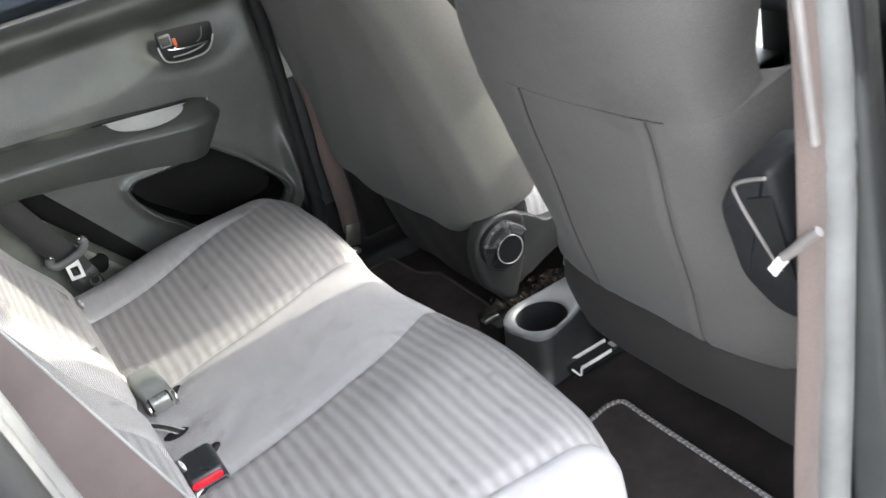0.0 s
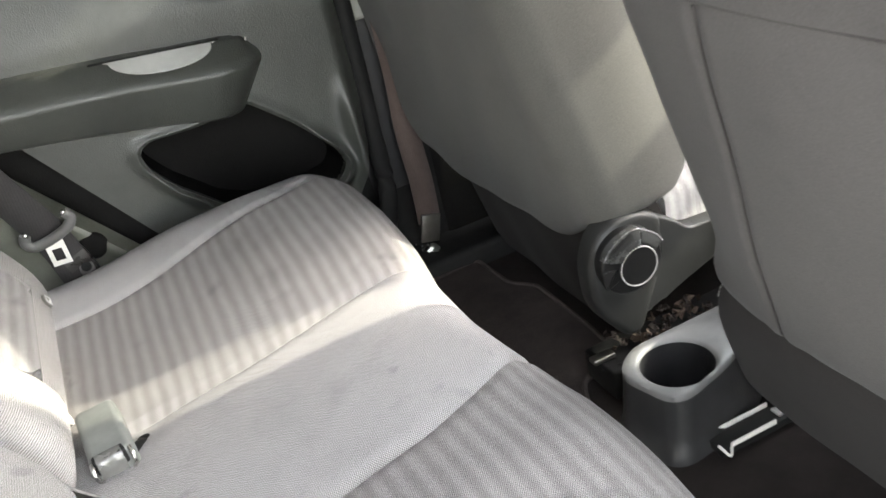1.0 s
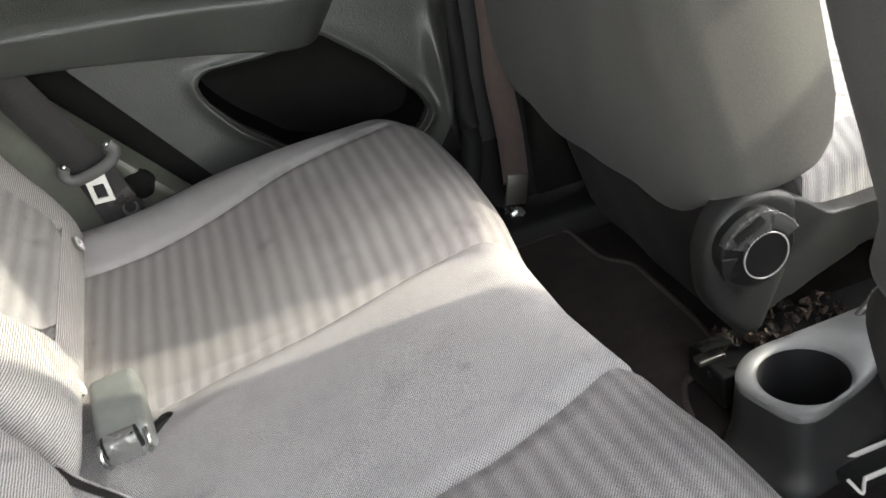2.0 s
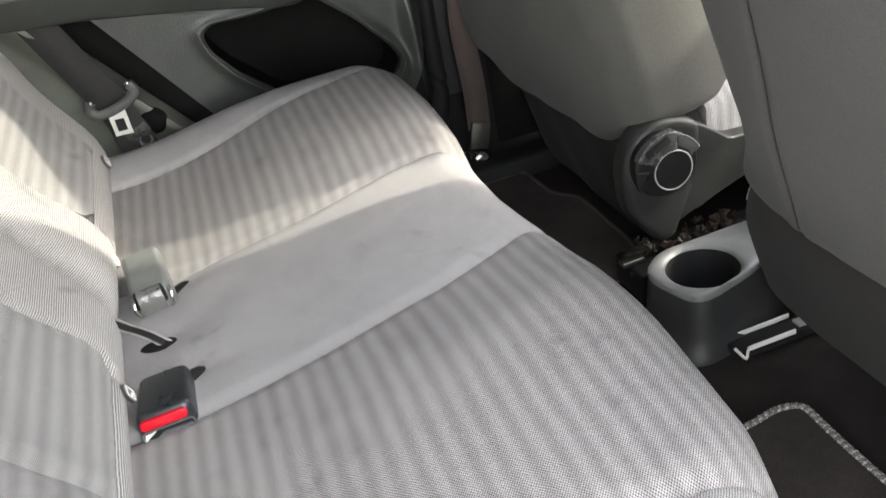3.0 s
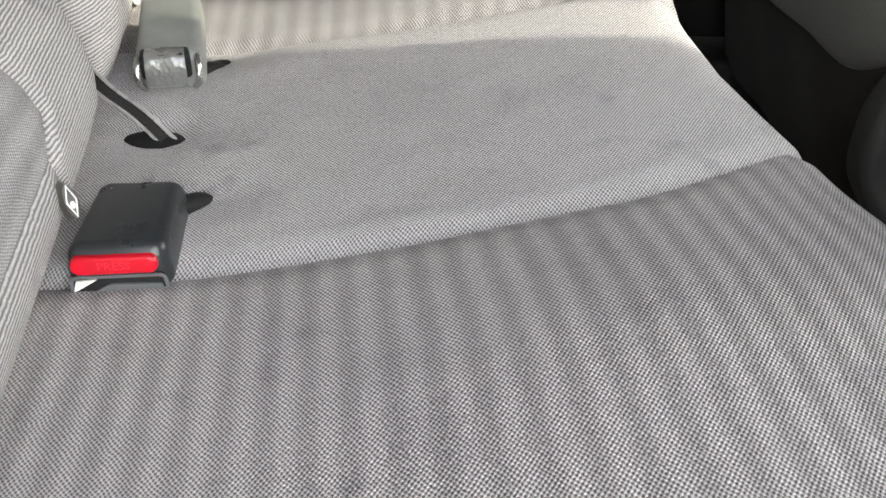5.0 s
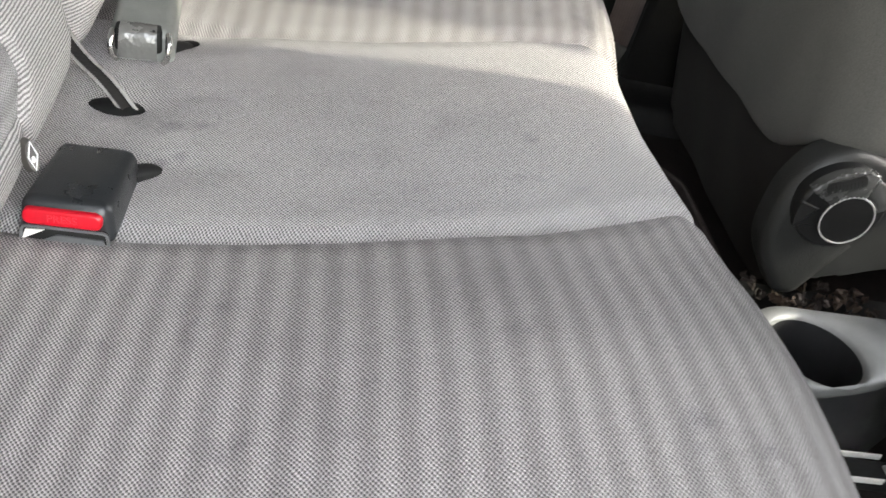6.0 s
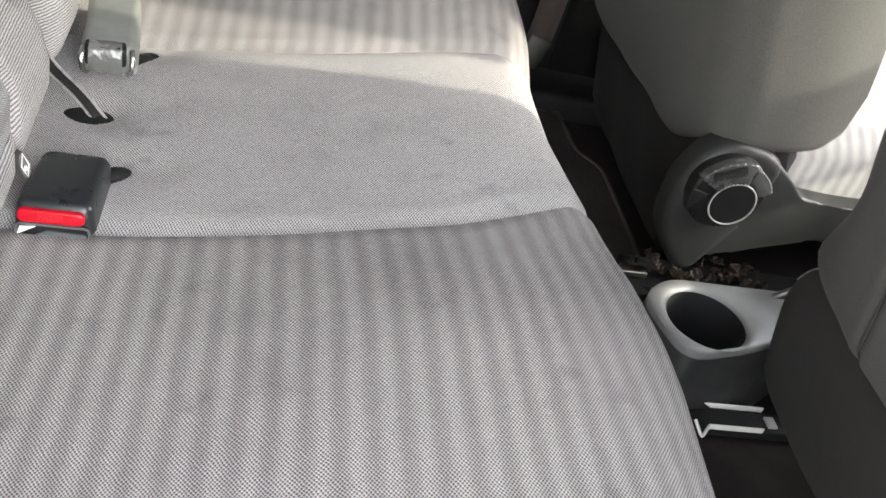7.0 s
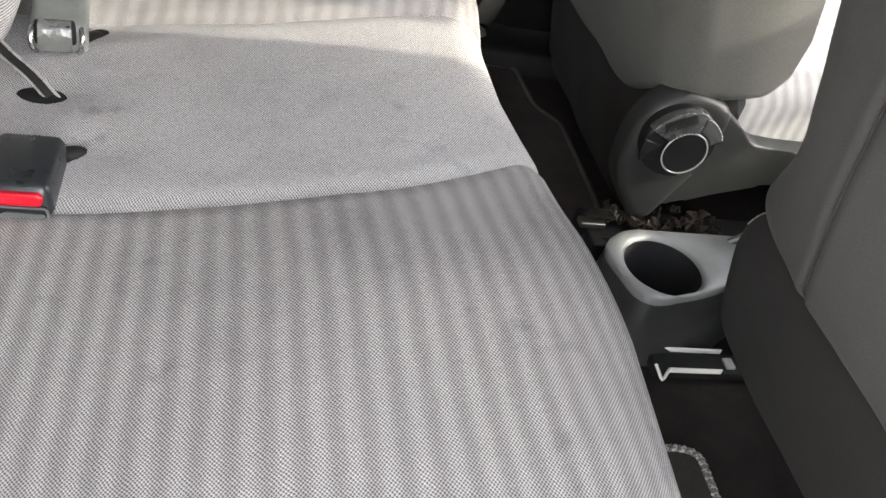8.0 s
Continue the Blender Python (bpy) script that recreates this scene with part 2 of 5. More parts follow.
def slab(name, f, nu, nv, back, material, parent, label=""):
    """A closed solid: the surface f(u, v), and the same moved by `back` (a vector, or a function of u, v)."""
    front, rear = [], []
    for i in range(nu + 1):
        for j in range(nv + 1):
            u, v = i / nu, j / nv
            p = Vector(f(u, v))
            front.append(p)
            rear.append(p + Vector(back(u, v) if callable(back) else back))
    n, w = len(front), nv + 1
    faces = []
    for i in range(nu):
        for j in range(nv):
            a, b, c, d = i * w + j, (i + 1) * w + j, (i + 1) * w + j + 1, i * w + j + 1
            faces += [(a, b, c, d), (n + a, n + d, n + c, n + b)]
    rim = [i * w for i in range(nu + 1)] + [nu * w + j for j in range(1, nv + 1)]
    rim += [i * w + nv for i in range(nu - 1, -1, -1)] + [j for j in range(nv - 1, 0, -1)]
    for a, b in zip(rim, rim[1:] + rim[:1]):
        faces.append((a, n + a, n + b, b))
    me = smooth_mesh(name, front + rear, faces)
    ob = place_part(name, me, material, parent, label)
    me.set_sharp_from_angle(angle=radians(50))
    return ob


def rbox(name, at, size, r, material, parent=None, label="", turn=None, seg=3, taper=None):
    """A box with rounded edges; turn: a rotation matrix; taper: scale of the top in x, y."""
    bm = bmesh.new()
    bmesh.ops.create_cube(bm, size=1.0)
    for v in bm.verts:
        v.co = Vector((v.co.x * size[0], v.co.y * size[1], v.co.z * size[2]))
        if taper and v.co.z > 0:
            v.co.x, v.co.y = v.co.x * taper[0], v.co.y * taper[1]
    bmesh.ops.bevel(bm, geom=list(bm.edges), offset=r, segments=seg, profile=0.5, affect="EDGES")
    bm.transform(Matrix.Translation(at) @ (turn.to_4x4() if turn else Matrix.Identity(4)))
    return from_bm(name, bm, material, parent, label)


def from_bm(name, bm, material, parent, label="", angle=35):
    bmesh.ops.recalc_face_normals(bm, faces=bm.faces)
    me = bpy.data.meshes.new(name)
    bm.to_mesh(me)
    bm.free()
    me.polygons.foreach_set("use_smooth", [True] * len(me.polygons))
    me.set_sharp_from_angle(angle=radians(angle))
    return place_part(name, me, material, parent, label)


def spline(points, n):
    """n + 1 points on a smooth line through the given ones."""
    pts = [Vector(p) for p in points]
    out = []
    m = len(pts) - 1
    for k in range(n + 1):
        t = k / n * m
        i = min(int(t), m - 1)
        t -= i
        a, b, c, d = pts[max(i - 1, 0)], pts[i], pts[i + 1], pts[min(i + 2, m)]
        out.append(0.5 * (2 * b + (c - a) * t + (2 * a - 5 * b + 4 * c - d) * t * t + (3 * b - a - 3 * c + d) * t ** 3))
    return out


def sweep(name, line, section, material, parent, label="", closed=False, up=(0, 0, 1), side_of=None):
    """A section (list of (side, up) offsets) swept along a line of points."""
    line = [Vector(p) for p in line]
    verts, faces, m = [], [], len(section)
    for i, p in enumerate(line):
        a, b = line[max(i - 1, 0)], line[min(i + 1, len(line) - 1)]
        if closed:
            a, b = line[i - 1], line[(i + 1) % len(line)]
        d = (b - a).normalized()
        side = d.cross(Vector(up)).normalized()
        nrm = side.cross(d)
        for s, h in section:
            verts.append(p + side * s + nrm * h)
    k = len(line)
    for i in range(k if closed else k - 1):
        for j in range(m):
            a, b = i * m + j, i * m + (j + 1) % m
            c, d = ((i + 1) % k) * m + (j + 1) % m, ((i + 1) % k) * m + j
            faces.append((a, b, c, d))
    if not closed:
        faces += [tuple(range(m)), tuple((k - 1) * m + j for j in reversed(range(m)))]
    me = smooth_mesh(name, verts, faces)
    ob = place_part(name, me, material, parent, label)
    me.set_sharp_from_angle(angle=radians(55))
    return ob


def ring(r, n=10, sy=1.0):
    return [(r * math.cos(2 * math.pi * k / n), r * sy * math.sin(2 * math.pi * k / n)) for k in range(n)]


def plate(name, outline, thick, frame_m, material, parent, label="", r=0.0, holes=()):
    """A flat piece cut from an outline of (a, b), `thick` deep, laid by the matrix frame_m."""
    bm = bmesh.new()
    face = bm.faces.new([bm.verts.new((a, b, 0)) for a, b in outline])
    made = bmesh.ops.extrude_face_region(bm, geom=[face])
    for v in made["geom"]:
        if isinstance(v, bmesh.types.BMVert):
            v.co.z += thick
    if r:
        edges = [e for e in bm.edges if abs(e.verts[0].co.z - e.verts[1].co.z) < 1e-7 and e.verts[0].co.z > thick / 2]
        bmesh.ops.bevel(bm, geom=edges, offset=r, segments=3, profile=0.5, affect="EDGES")
    bm.transform(frame_m)
    return from_bm(name, bm, material, parent, label)


def round_outline(points, r, n=5):
    """A polygon with its corners rounded."""
    out = []
    k = len(points)
    for i, p in enumerate(points):
        p = Vector(p)
        a, b = (Vector(points[i - 1]) - p), (Vector(points[(i + 1) % k]) - p)
        rr = min(r, a.length * 0.45, b.length * 0.45)
        p0, p2 = p + a.normalized() * rr, p + b.normalized() * rr
        for j in range(n + 1):
            t = j / n
            q = p0 * (1 - t) ** 2 + p * 2 * t * (1 - t) + p2 * t * t
            out.append((q.x, q.y))
    return out


def lerp(a, b, t):
    return a + (b - a) * t


def interp(x, table):
    return float(np.interp(x, [a for a, _ in table], [b for _, b in table]))


def smooth01(t):
    t = min(max(t, 0.0), 1.0)
    return t * t * (3 - 2 * t)


# ---- the car's shell ----
ground = rbox("ground", (0, 0, -0.42), (400, 400, 0.2), 0.01, M_ASPHALT, label="grey asphalt ground round the parked car")
tagged(ground, kind="structure", category="ground")
floor = rbox("floor", (0.95, 0.0, -0.055), (2.4, 1.46, 0.09), 0.01, M_CARPET, label="black carpeted car floor, worn and dusty")
tagged(floor, kind="structure", category="floor")
roof = rbox("ceiling", (0.235, 0.0, 1.12), (1.68, 1.24, 0.05), 0.02, M_LINER, label="pale cloth headliner of the car roof")
tagged(roof, kind="structure", category="ceiling")
for name_, at_, size_, m_, label_ in (
        ("wall_rear", (-0.64, 0.0, 0.305), (0.05, 1.34, 0.67), M_DOOR, "dark boot trim and tailgate behind the rear seat"),
        ("wall_front", (1.96, 0.0, 0.28), (0.06, 1.4, 0.64), M_BLACK, "black bulkhead under the windscreen"),
        ("wall_left", (-0.47, 0.64, 0.60), (0.30, 0.05, 1.05), M_DOOR, "dark side trim beside the boot"),
        ("wall_right", (-0.395, -0.665, 0.60), (0.45, 0.05, 1.05), M_DOOR, "dark side trim beside the boot")):
    tagged(rbox(name_, at_, size_, 0.01, m_, label=label_), kind="structure", category="wall")
dash = rbox("dashboard", (1.74, 0.0, 0.42), (0.40, 1.32, 0.24), 0.05, M_BLACK, label="plain black dashboard under the windscreen")
tagged(dash, kind="structure", category="dashboard")
# unseen blocks, added to cut the sun off the far seat's lower flank
cowl = rbox("sun_blocker_hood", (1.575, -0.315, 0.717), (0.11, 0.62, 0.142), 0.03, M_BLACK, label="unseen black block over the dashboard, added to shade the far seat's flank")
tagged(cowl, kind="structure", category="dashboard")
column = rbox("sun_blocker_column", (1.60, -0.42, 0.59), (0.12, 0.40, 0.13), 0.02, M_BLACK, label="unseen black block added under the shading block")
tagged(column, kind="structure", category="dashboard")
# out of view; sized to cast the far edge of the cushion's sun strip
mirror = thing("sun_blocker_mirror", (1.2, -0.02, 0.86), "unseen black rear-view mirror, added to shade the far cushion insert", "mirror")
rbox("housing", (1.20, -0.018, 0.842), (0.035, 0.235, 0.167), 0.015, M_BLACK, mirror)
rbox("glass", (1.180, -0.018, 0.848), (0.004, 0.215, 0.132), 0.001, M_CHROME, mirror, "bright mirror glass")
rbox("stem", (1.205, -0.015, 1.00), (0.02, 0.06, 0.19), 0.006, M_BLACK, mirror, "black stem to the roof")
# added out of view: its slanted end draws the shadow edge on the far backrest
visor = thing("sun_blocker_visor", (1.05, 0.1, 1.094), "unseen pale cloth visor, added to shade the far backrest", "sun visor")
visor_out = round_outline([(-0.155, 0.899), (0.003, 1.018), (0.030, 1.094), (0.31, 1.094), (0.31, 0.872), (-0.115, 0.862)], 0.012, 4)
plate("flap", visor_out, 0.018, Matrix(((0, 0, 1, 1.042), (1, 0, 0, 0), (0, 1, 0, 0), (0, 0, 0, 1))), M_LINER, visor, r=0.004)


def bar(name, a, b, size, material, label, kind="structure", category="pillar", r=0.012):
    """A straight beam from a to b with a rounded box section."""
    a, b = Vector(a), Vector(b)
    d = b - a
    turn = d.to_track_quat("Z", "Y").to_matrix()
    ob = rbox(name, (a + b) / 2, (size[0], size[1], d.length), r, material, None, label, turn)
    return tagged(ob, kind=kind, category=category)


# far side: sill, pillars and roof rail
bar("trim_1", (-0.6, 0.70, -0.02), (1.95, 0.70, -0.02), (0.16, 0.10), M_RUBBER, "black plastic door sill trim", category="trim")
bar("trim_2", (-0.6, 0.605, 1.075), (1.15, 0.605, 1.075), (0.08, 0.07), M_LINER, "pale roof rail trim", category="trim")
bar("trim_3", (-0.6, -0.605, 1.075), (1.15, -0.605, 1.075), (0.08, 0.07), M_LINER, "pale roof rail trim", category="trim")
bar("trim_4", (-0.6, -0.66, -0.03), (1.95, -0.66, -0.03), (0.14, 0.10), M_BLACK, "black plastic door sill trim", category="trim")
for n_, y_ in ((1, 0.60), (2, -0.60)):
    bar(f"pillar_{n_}", (1.12, y_ * 0.94, 1.10), (1.94, y_ * 1.05, 0.61), (0.07, 0.09), M_PILLAR, "pale windscreen pillar trim")


# front doors, seen only past the front seats
for n_, y_ in ((2, 0.735), (4, -0.735)):
    d_ = thing(f"door_{n_}", (1.15, y_, 0.0), "dark grey trimmed front door, closed, with side glass", "door", kind="structure")
    rbox("door_panel", (1.27, y_, 0.36), (1.30, 0.05, 0.75), 0.015, M_DOORLOW, d_)
    rbox("window_pane", (1.06, y_ * 0.915, 0.90), (0.92, 0.004, 0.36), 0.001, M_GLASS if y_ > 0 else M_TINT, d_, "side glass", Matrix.Rotation(radians(17 if y_ > 0 else -17), 3, "X")).visible_shadow = y_ < 0

tail = rbox("window_1", (-0.60, 0.0, 0.86), (0.006, 1.20, 0.44), 0.002, M_TINT, None, "dark tinted tailgate window behind the rear seat", Matrix.Rotation(radians(12), 3, "Y"))
tagged(tail, kind="structure", category="window")

# ---- rear seat cushion ----
FRONT_X = [(-0.60, 0.300), (-0.56, 0.340), (-0.50, 0.378), (-0.42, 0.402), (-0.28, 0.416), (-0.17, 0.419), (-0.10, 0.413), (-0.03, 0.404), (0.03, 0.398),
           (0.14, 0.399), (0.22, 0.409), (0.34, 0.416), (0.44, 0.414), (0.52, 0.398), (0.57, 0.365), (0.60, 0.335)]
SEAM_NEAR = [(-0.06, -0.148), (0.06, -0.145), (0.15, -0.144), (0.20, -0.140), (0.25, -0.135), (0.28, -0.126), (0.31, -0.114), (0.36, -0.091), (0.40, -0.070)]
SEAM_FAR = [(-0.06, 0.130), (0.025, 0.129), (0.07, 0.127), (0.12, 0.125), (0.175, 0.122), (0.235, 0.126), (0.29, 0.134), (0.33, 0.140), (0.40, 0.154)]
EDGE_NEAR = [(-0.06, -0.545), (0.15, -0.565), (0.42, -0.590)]
EDGE_FAR = [(-0.06, 0.535), (0.15, 0.560), (0.42, 0.590)]
OUT_NEAR = [(-0.06, -0.42), (0.12, -0.44), (0.30, -0.475), (0.42, -0.485)]
OUT_FAR = [(-0.06, 0.432), (0.12, 0.432), (0.30, 0.455), (0.42, 0.49)]


def cushion_top(x, y):
    z = 0.262 + 0.047 * smooth01((x + 0.03) / 0.38)
    side = smooth01((abs(y - 0.0) - 0.10) / 0.16) * (1 - smooth01((abs(y) - 0.43) / 0.17))
    z += 0.016 * side * smooth01((x - 0.02) / 0.25)
    for hx, hy, deep in ((0.003, 0.004, 0.009), (0.042, -0.070, 0.005), (0.040, 0.112, 0.007)):
        z -= deep * math.exp(-((x - hx) / 0.030) ** 2 - ((y - hy) / 0.020) ** 2)
    if y > 0:
        z -= 0.030 * smooth01((y - 0.50) / 0.10) * smooth01((x - 0.12) / 0.22)
        z += 0.020 * math.exp(-((y - 0.50) / 0.055) ** 2) * (1 - smooth01((x - 0.10) / 0.25))
    else:
        z -= 0.030 * smooth01((-y - 0.50) / 0.10)
    return z


def cushion_at(u, y):
    """u 0..1 from the bight over the front edge down to the floor."""
    xf = interp(y, FRONT_X)
    r = 0.062
    if u < 0.62:
        x = lerp(-0.06, xf - r, u / 0.62)
        return x, y, cushion_top(x, y)
    if u < 0.88:
        a = (u - 0.62) / 0.26 * math.pi * 0.56
        z0 = cushion_top(xf - r, y)
        return xf - r + r * math.sin(a), y, z0 - r * (1 - math.cos(a))
    a = math.pi * 0.56
    z0 = cushion_top(xf - r, y) - r * (1 - math.cos(a))
    x0 = xf - r + r * math.sin(a)
    t = (u - 0.88) / 0.12
    return x0 - 0.04 * t, y, lerp(z0, 0.03, t)


def cushion_panel(name, lo, hi, nv, material, parent, label):
    def f(u, v):
        x0 = cushion_at(u, 0.0)[0]
        a, b = interp(x0, lo), interp(x0, hi)
        y = lerp(a, b, v)
        x, y, z = cushion_at(u, y)
        w_ = abs(b - a)
        d = min(v, 1 - v) * w_
        sink = 0.005 * max(0.0, 1 - d / 0.009) ** 2
        if u < 0.62:
            z -= sink
        else:
            x -= sink * min(1, (u - 0.62) / 0.13)
            z -= sink * max(0, 1 - (u - 0.62) / 0.13)
        return x, y, z
    def inward(u, v):
        return (-0.04 * smooth01((u - 0.6) / 0.2), 0, -0.04 * (1 - smooth01((u - 0.7) / 0.2)) if u < 0.95 else 0)
    return slab(name, f, 60, nv, inward, material, parent, label)


cushion = thing("rear_bench_seat", (0.2, 0, 0.0), "grey cloth rear bench seat with ribbed inserts and split backrest", "seat")
cushion_panel("cushion_centre", SEAM_NEAR, SEAM_FAR, 24, M_PLAIN, cushion, "plain grey woven cloth")
cushion_panel("cushion_insert", OUT_NEAR, SEAM_NEAR, 30, M_RIB, cushion, "dark grey ribbed cloth")
cushion_panel("cushion_insert", SEAM_FAR, OUT_FAR, 30, M_RIB, cushion, "dark grey ribbed cloth")
cushion_panel("cushion_bolster", EDGE_NEAR, OUT_NEAR, 14, M_PLAIN, cushion, "plain grey woven cloth")
cushion_panel("cushion_bolster", OUT_FAR, EDGE_FAR, 14, M_PLAIN, cushion, "plain grey woven cloth")

# ---- rear backrests ----


def back_face(y, s):
    """Front face of the backrest at s metres up its slope."""
    bulge = 0.026 * math.exp(-((s - 0.07) / 0.07) ** 2) - 0.055 * max(0.0, 1 - s / 0.06) ** 2
    x = -0.026 - 0.41 * s + bulge * 0.91
    return x, y, 0.245 + 0.91 * s + bulge * 0.41


def back_panel(name, lo, hi, nv, material, parent, label, top=0.62, round_lo=0.0, round_hi=0.0, s0=0.0, cap=True, seam=0.0035):
    def f(u, v):
        s = lerp(s0, top, u)
        a, b = lo(s), hi(s)
        y = lerp(a, b, v)
        x, _, z = back_face(y, s)
        w_ = abs(b - a)
        d0, d1 = v * w_, (1 - v) * w_
        near_end = min(d0, d1, s - s0 if s0 else 1.0, 1.0 if cap else top - s)
        sink = seam * max(0.0, 1 - near_end / 0.009) ** 2
        for d, r in ((d0, round_lo), (d1, round_hi)):
            if r and d < r:
                sink += r * (1 - math.sqrt(max(0.0, 1 - (1 - d / r) ** 2)))
        edge = max(0.0, 1 - (top - s) / 0.05) if cap else 0.0
        sink += 0.05 * (1 - math.sqrt(max(0.0, 1 - edge ** 2)))
        return x - 0.91 * sink, y, z - 0.41 * sink
    return slab(name, f, 40, nv, (-0.09, 0, -0.03), material, parent, label)


near_back = far_back = cushion
LOW = 0.066


def corner(s, r=0.030):
    """How far a rounded lower corner of an insert draws in at s."""
    q = min(1.0, max(0.0, (s - LOW) / r))
    return r * (1 - math.sqrt(max(0.0, 1 - (1 - q) ** 2)))


def near_edge(s):
    return -0.088 - corner(s)


def gap_edge(s):
    """Inner side of the near backrest, beside the split."""
    return interp(s, [(0.0, -0.018), (0.03, -0.004), (0.06, 0.013), (0.10, 0.031), (0.15, 0.048), (0.20, 0.070), (0.62, 0.110)])


back_panel("backrest_border", near_edge, gap_edge, 16, M_BPLAIN, near_back, "plain grey cloth", round_hi=0.03)
back_panel("backrest_border", lambda s: -0.43, near_edge, 20, M_BPLAIN, near_back, "plain grey cloth", top=LOW, cap=False)
back_panel("backrest_insert", lambda s: -0.292, near_edge, 16, M_BRIB, near_back, "dark ribbed cloth", s0=LOW)
back_panel("backrest_insert", lambda s: -0.43, lambda s: -0.292, 14, M_BRIB, near_back, "dark ribbed cloth", s0=LOW)
back_panel("backrest_bolster", lambda s: -0.49, lambda s: -0.43, 8, M_BPLAIN, near_back, "plain grey cloth")


def side_bolster(u, v):
    """Padded piece beside the backrest: v 0 at the backrest, over its crest, to the outer side."""
    s = lerp(0.03, 0.62, u)
    x, _, z = back_face(0, s)
    ride = (0.110 + 0.12 * (s - 0.33)) * smooth01(s / 0.2)
    if v < 0.5:
        t = v / 0.5
        return x + ride * math.sin(t * math.pi / 2), lerp(-0.488, -0.530, t * t), z
    t = (v - 0.5) / 0.5
    return x + ride - 0.13 * t, lerp(-0.530, -0.555, math.sqrt(t)), z


slab("bolster_front", lambda u, v: side_bolster(u, v * 0.5), 30, 10, (-0.05, -0.005, 0), M_BPLAIN, near_back, "plain grey cloth")
slab("bolster_side", lambda u, v: side_bolster(u, 0.5 + v * 0.5), 30, 12, (-0.02, 0.03, 0), M_SIDE, near_back, "brownish vinyl side of the bolster")
sweep("bolster_piping", [side_bolster(u_, 0.5) for u_ in np.linspace(0, 1, 30)], ring(0.0013, 6), M_CUPRIM, near_back, "pale stitched edge")
FAR_LOW = 0.083


def far_in(s):
    return 0.168 + 0.12 * s


def far_out(s):
    return 0.432 + 0.35 * (s - 0.08)


def far_rim(s):
    return 0.500 + min(0.10, 0.7 * max(0.0, s - 0.06))


back_panel("backrest_border", lambda s: gap_edge(s) + 0.036, far_in, 20, M_BPLAIN, far_back, "plain grey cloth", round_lo=0.035, seam=0.001)
back_panel("backrest_insert", lambda s: far_in(s) + corner(s - FAR_LOW + LOW), lambda s: far_out(s) - corner(s - FAR_LOW + LOW), 18, M_BRIB, far_back, "dark ribbed cloth", s0=FAR_LOW, seam=0.001)
back_panel("backrest_border", far_in, far_out, 18, M_BPLAIN, far_back, "plain grey cloth", top=FAR_LOW, cap=False, seam=0.001)
back_panel("backrest_bolster", far_out, far_rim, 12, M_BPLAIN, far_back, "plain grey cloth", round_hi=0.035, seam=0.001)

